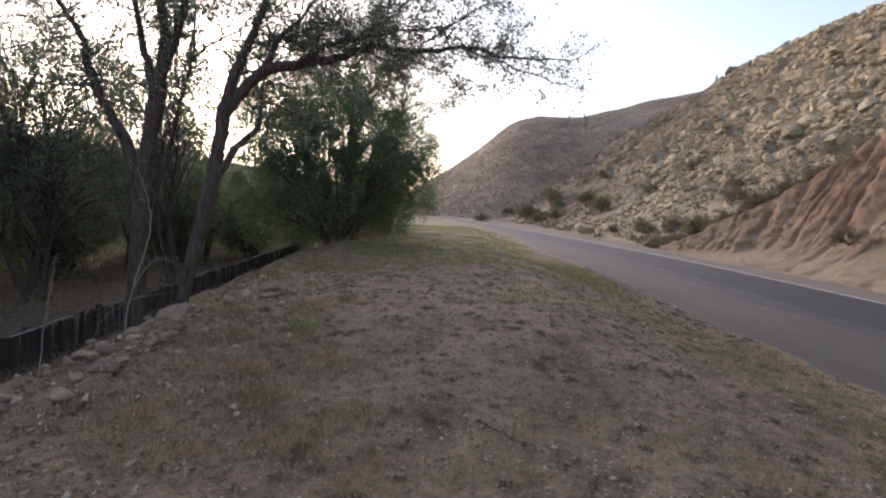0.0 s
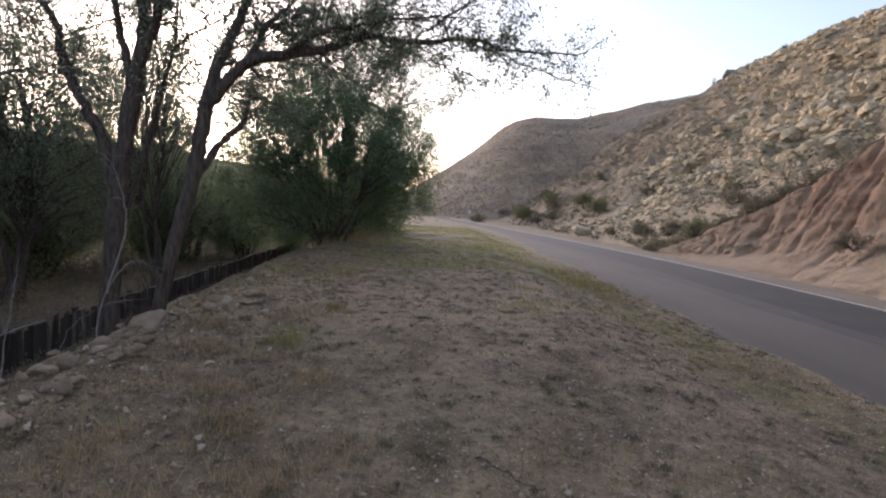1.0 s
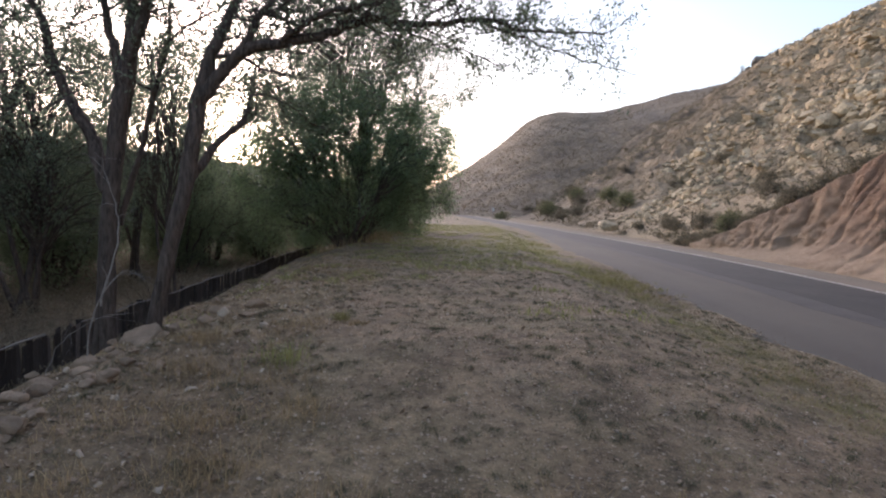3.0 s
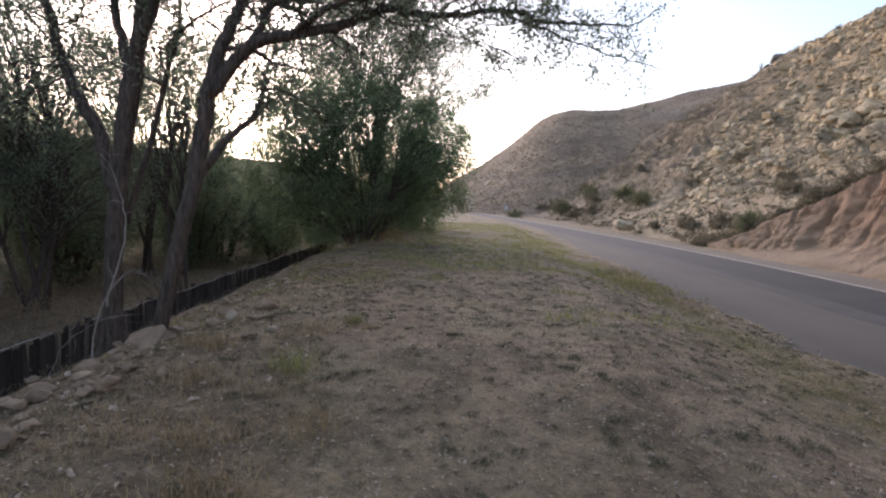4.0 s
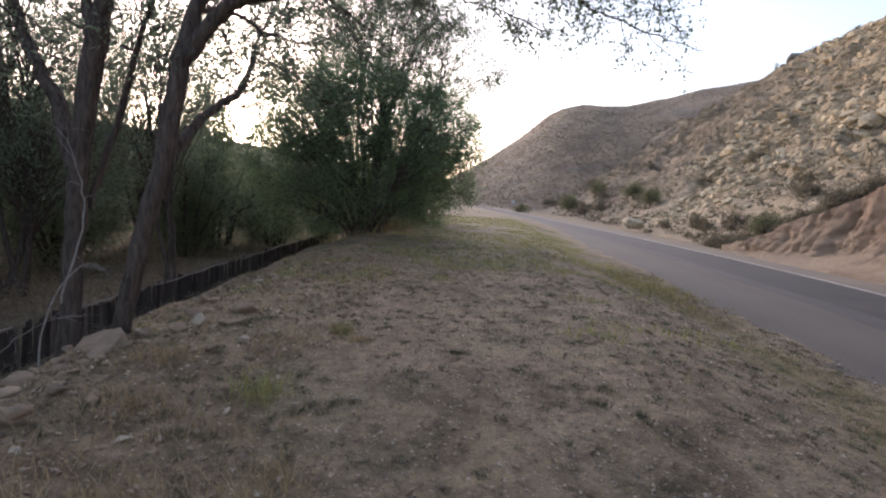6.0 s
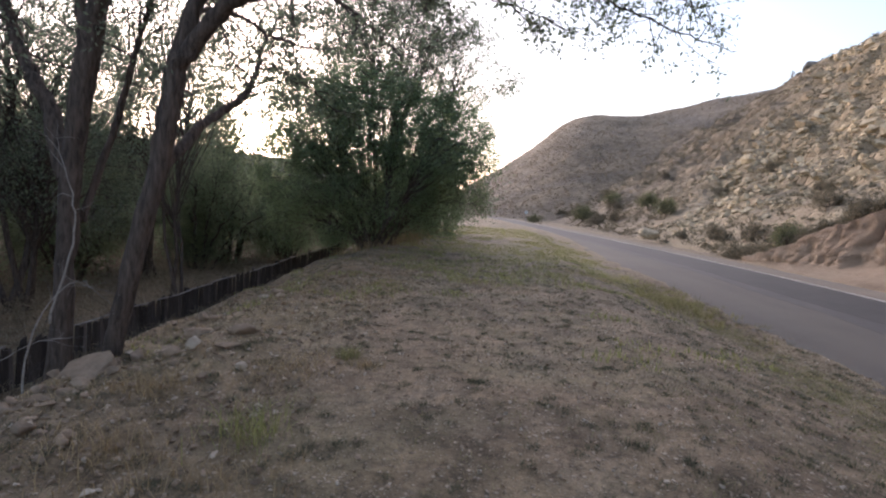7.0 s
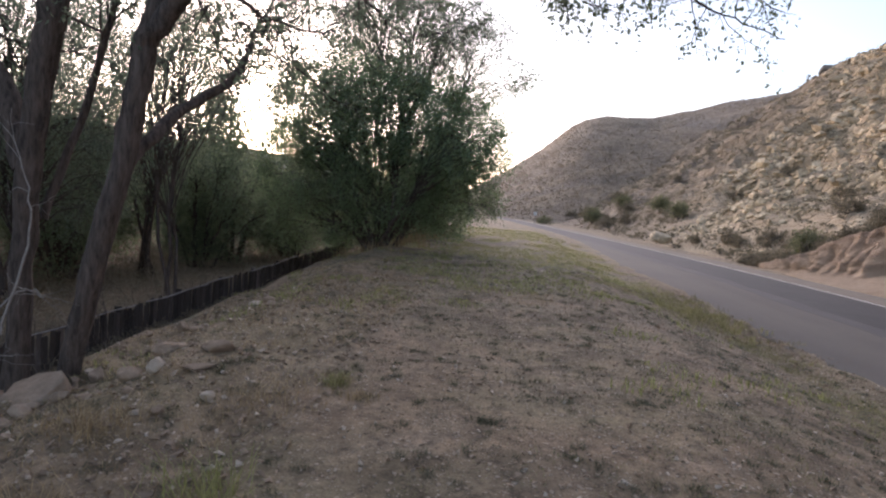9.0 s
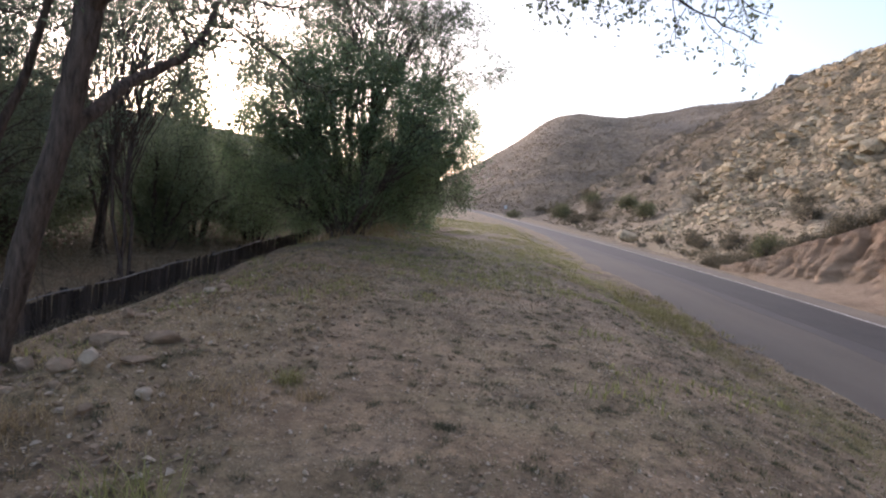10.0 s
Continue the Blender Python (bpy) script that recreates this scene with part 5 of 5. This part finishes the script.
M_FARSCRUB = material("far_scrub_leaf", leaf((0.19, 0.152, 0.108), (0.32, 0.262, 0.185), 0.45))


def far_hit(x, y):
    hit, place, *_ = far_hill.ray_cast(Vector((x, y, 300)), Vector((0, 0, -1)))
    return place.z if hit else -99.0


def shrub(size, seed, mat, label):
    """A rounded desert shrub: a few stems and a cloud of small leaves."""
    thing = tagged(new("shrub"), label, "shrub", "shrubs along the foot of the hill")
    w = Wood(seed, 3, 2)
    for s in range(7):
        a = w.rng.uniform(0, 2 * math.pi)
        w.grow((0, 0, -0.1), (math.cos(a) * 0.7, math.sin(a) * 0.7, 1.0), size * 0.6, size * 0.02, 2, 0.8, 0.05, 4)
    part("stem", w.mesh("stem", M_BARK), thing)
    part("foliage", leaves("foliage", w.tips, 16, size * 0.075, mat, seed + 1, size * 0.06, 0.0, 0.5), thing)
    return thing


hill_rocks()
rock_ledges()
hill_scrub()
grey_shrub = shrub(1.6, 141, M_SCRUB, "dry grey-brown rounded shrub on the slope")
green_shrub = shrub(1.6, 151, M_GREENSCRUB, "dull green rounded shrub on the slope")
SHRUBS = [(7.2, 71.9, 1.5, 1), (8.6, 45.5, 1.0, 0), (12.0, 52.3, 0.9, 0), (4.2, 46.1, 1.1, 0), (3.8, 51.4, 0.9, 0), (3.4, 49.0, 0.8, 0), (3.2, 22.5, 0.8, 1),
          (4.6, 38.5, 0.7, 0), (4.4, 36.0, 0.9, 0), (4.8, 34.0, 0.9, 0), (4.2, 41.0, 0.9, 0), (5.0, 32.0, 0.6, 0), (4.5, 43.0, 0.7, 0), (2.6, 55.0, 0.7, 0),
          (10.0, 60.0, 0.8, 0), (15.0, 64.0, 0.9, 0), (2.5, 33.0, 0.8, 0), (2.0, 35.0, 0.75, 0), (1.4, 37.0, 0.7, 1), (3.1, 31.2, 0.8, 0), (3.6, 29.6, 0.75, 0), (1.3, 39.0, 0.7, 0), (4.6, 27.6, 0.7, 0), (5.2, 26.0, 0.7, 0), (14.0, 75.0, 1.1, 0), (-4.4, 96.0, 0.75, 1), (20.0, 88.0, 1.0, 0), (9.0, 83.0, 1.1, 1), (5.0, 84.0, 1.2, 0), (4.5, 92.0, 1.2, 0), (5.0, 100.0, 1.4, 0),
          (4.0, 106.0, 1.3, 0), (6.0, 112.0, 1.5, 0), (5.0, 120.0, 1.4, 0), (3.5, 98.0, 1.2, 1), (25.0, 50.0, 0.8, 0), (30.0, 58.0, 0.9, 0), (61.0, 121.0, 1.0, 0), (60.0, 154.0, 1.3, 0), (59.5, 131.0, 0.8, 0), (3.0, 88.0, 1.2, 0), (8.0, 96.0, 1.3, 0), (10.0, 104.0, 1.3, 1), (7.0, 118.0, 1.4, 0), (12.0, 112.0, 1.2, 0), (3.0, 126.0, 1.4, 0), (9.0, 128.0, 1.5, 0),
          (5.0, 135.0, 1.5, 0), (14.0, 122.0, 1.3, 0), (7.0, 142.0, 1.6, 0), (18.0, 104.0, 1.1, 0), (20.0, 118.0, 1.2, 0), (64.3, 122.0, 0.9, 0), (63.9, 116.0, 0.7, 0), (62.5, 104.0, 0.8, 0)]
rng_h = random.Random(19)
for n, (u, y, k, green) in enumerate(SHRUBS):
    p = hill_point(np.array(u), np.array(float(y)))
    m = pose(float(p[0]), float(p[1]), float(p[2]) - 0.05, 0, 0, rng_h.uniform(0, 360)) @ Matrix.Diagonal((k, k, k * rng_h.uniform(0.85, 1.15), 1))
    ob = green_shrub if green else grey_shrub
    if n < 2:
        ob.matrix_basis = m
    else:
        copy_thing(ob, m)


p_face = pose(16.3, 23.1, 0.9) @ Matrix.Diagonal((0.6, 0.6, 0.6, 1))
copy_thing(grey_shrub, p_face)


def spiky_plant(x, y, z):
    """A desert plant of long upright wands from one foot."""
    thing = placed(empty("spiky_plant", None, "dark spiky desert plant of upright wands on the skyline", "plant"), pose(x, y, z))
    w = Wood(161, 4, 3)
    for k in range(9):
        a = 2.4 * k
        out = 0.35 + 0.05 * k
        w.limb([(0, 0, -0.8), (0.3 * out * math.cos(a), 0.3 * out * math.sin(a), 0.8), (out * math.cos(a), out * math.sin(a), 2.0 + 0.12 * (k % 4))], 0.09, 0.03, 6, 0.03)
    part("stem", w.mesh("stem", M_CRAG), thing)


p_sky = hill_point(np.array(61.0), np.array(147.0))
spiky_plant(float(p_sky[0]), 147.0, float(p_sky[2]))


# ---- road marker far along the shoulder ----
def road_marker(x, y):
    thing = placed(empty("road_marker", None, "small white marker plate on a steel post", "road sign"), pose(x, y, float(road_z(x, y)) - 0.1))
    bm = bmesh.new()
    bmesh.ops.create_cone(bm, cap_ends=True, segments=8, radius1=0.035, radius2=0.035, depth=1.9)
    bmesh.ops.translate(bm, verts=bm.verts, vec=(0, 0, 0.95))
    part("post", (bm, M_STEEL), thing)
    bm = bmesh.new()
    bmesh.ops.create_cube(bm, size=1.0)
    bmesh.ops.scale(bm, verts=bm.verts, vec=(0.42, 0.02, 0.5))
    bmesh.ops.bevel(bm, geom=list(bm.edges), offset=0.008, segments=2, affect="EDGES")
    bmesh.ops.translate(bm, verts=bm.verts, vec=(0, -0.05, 1.7))
    part("plate", (bm, M_SIGNFACE), thing, "white plate")


road_marker(4.05, 92.0)
big_stone("crag", 68.0, 141.2, 4.6, M_CRAG, 398, "dark rounded crag on the hill's skyline", "rock", (1.0, 0.8, 0.9), 0.5, 36.6, 10)
big_stone("crag", 66.6, 143.6, 2.6, M_CRAG, 399, "small angular crag beside the larger one", "rock", (1.0, 0.8, 0.8), 0.5, 35.3, 60)
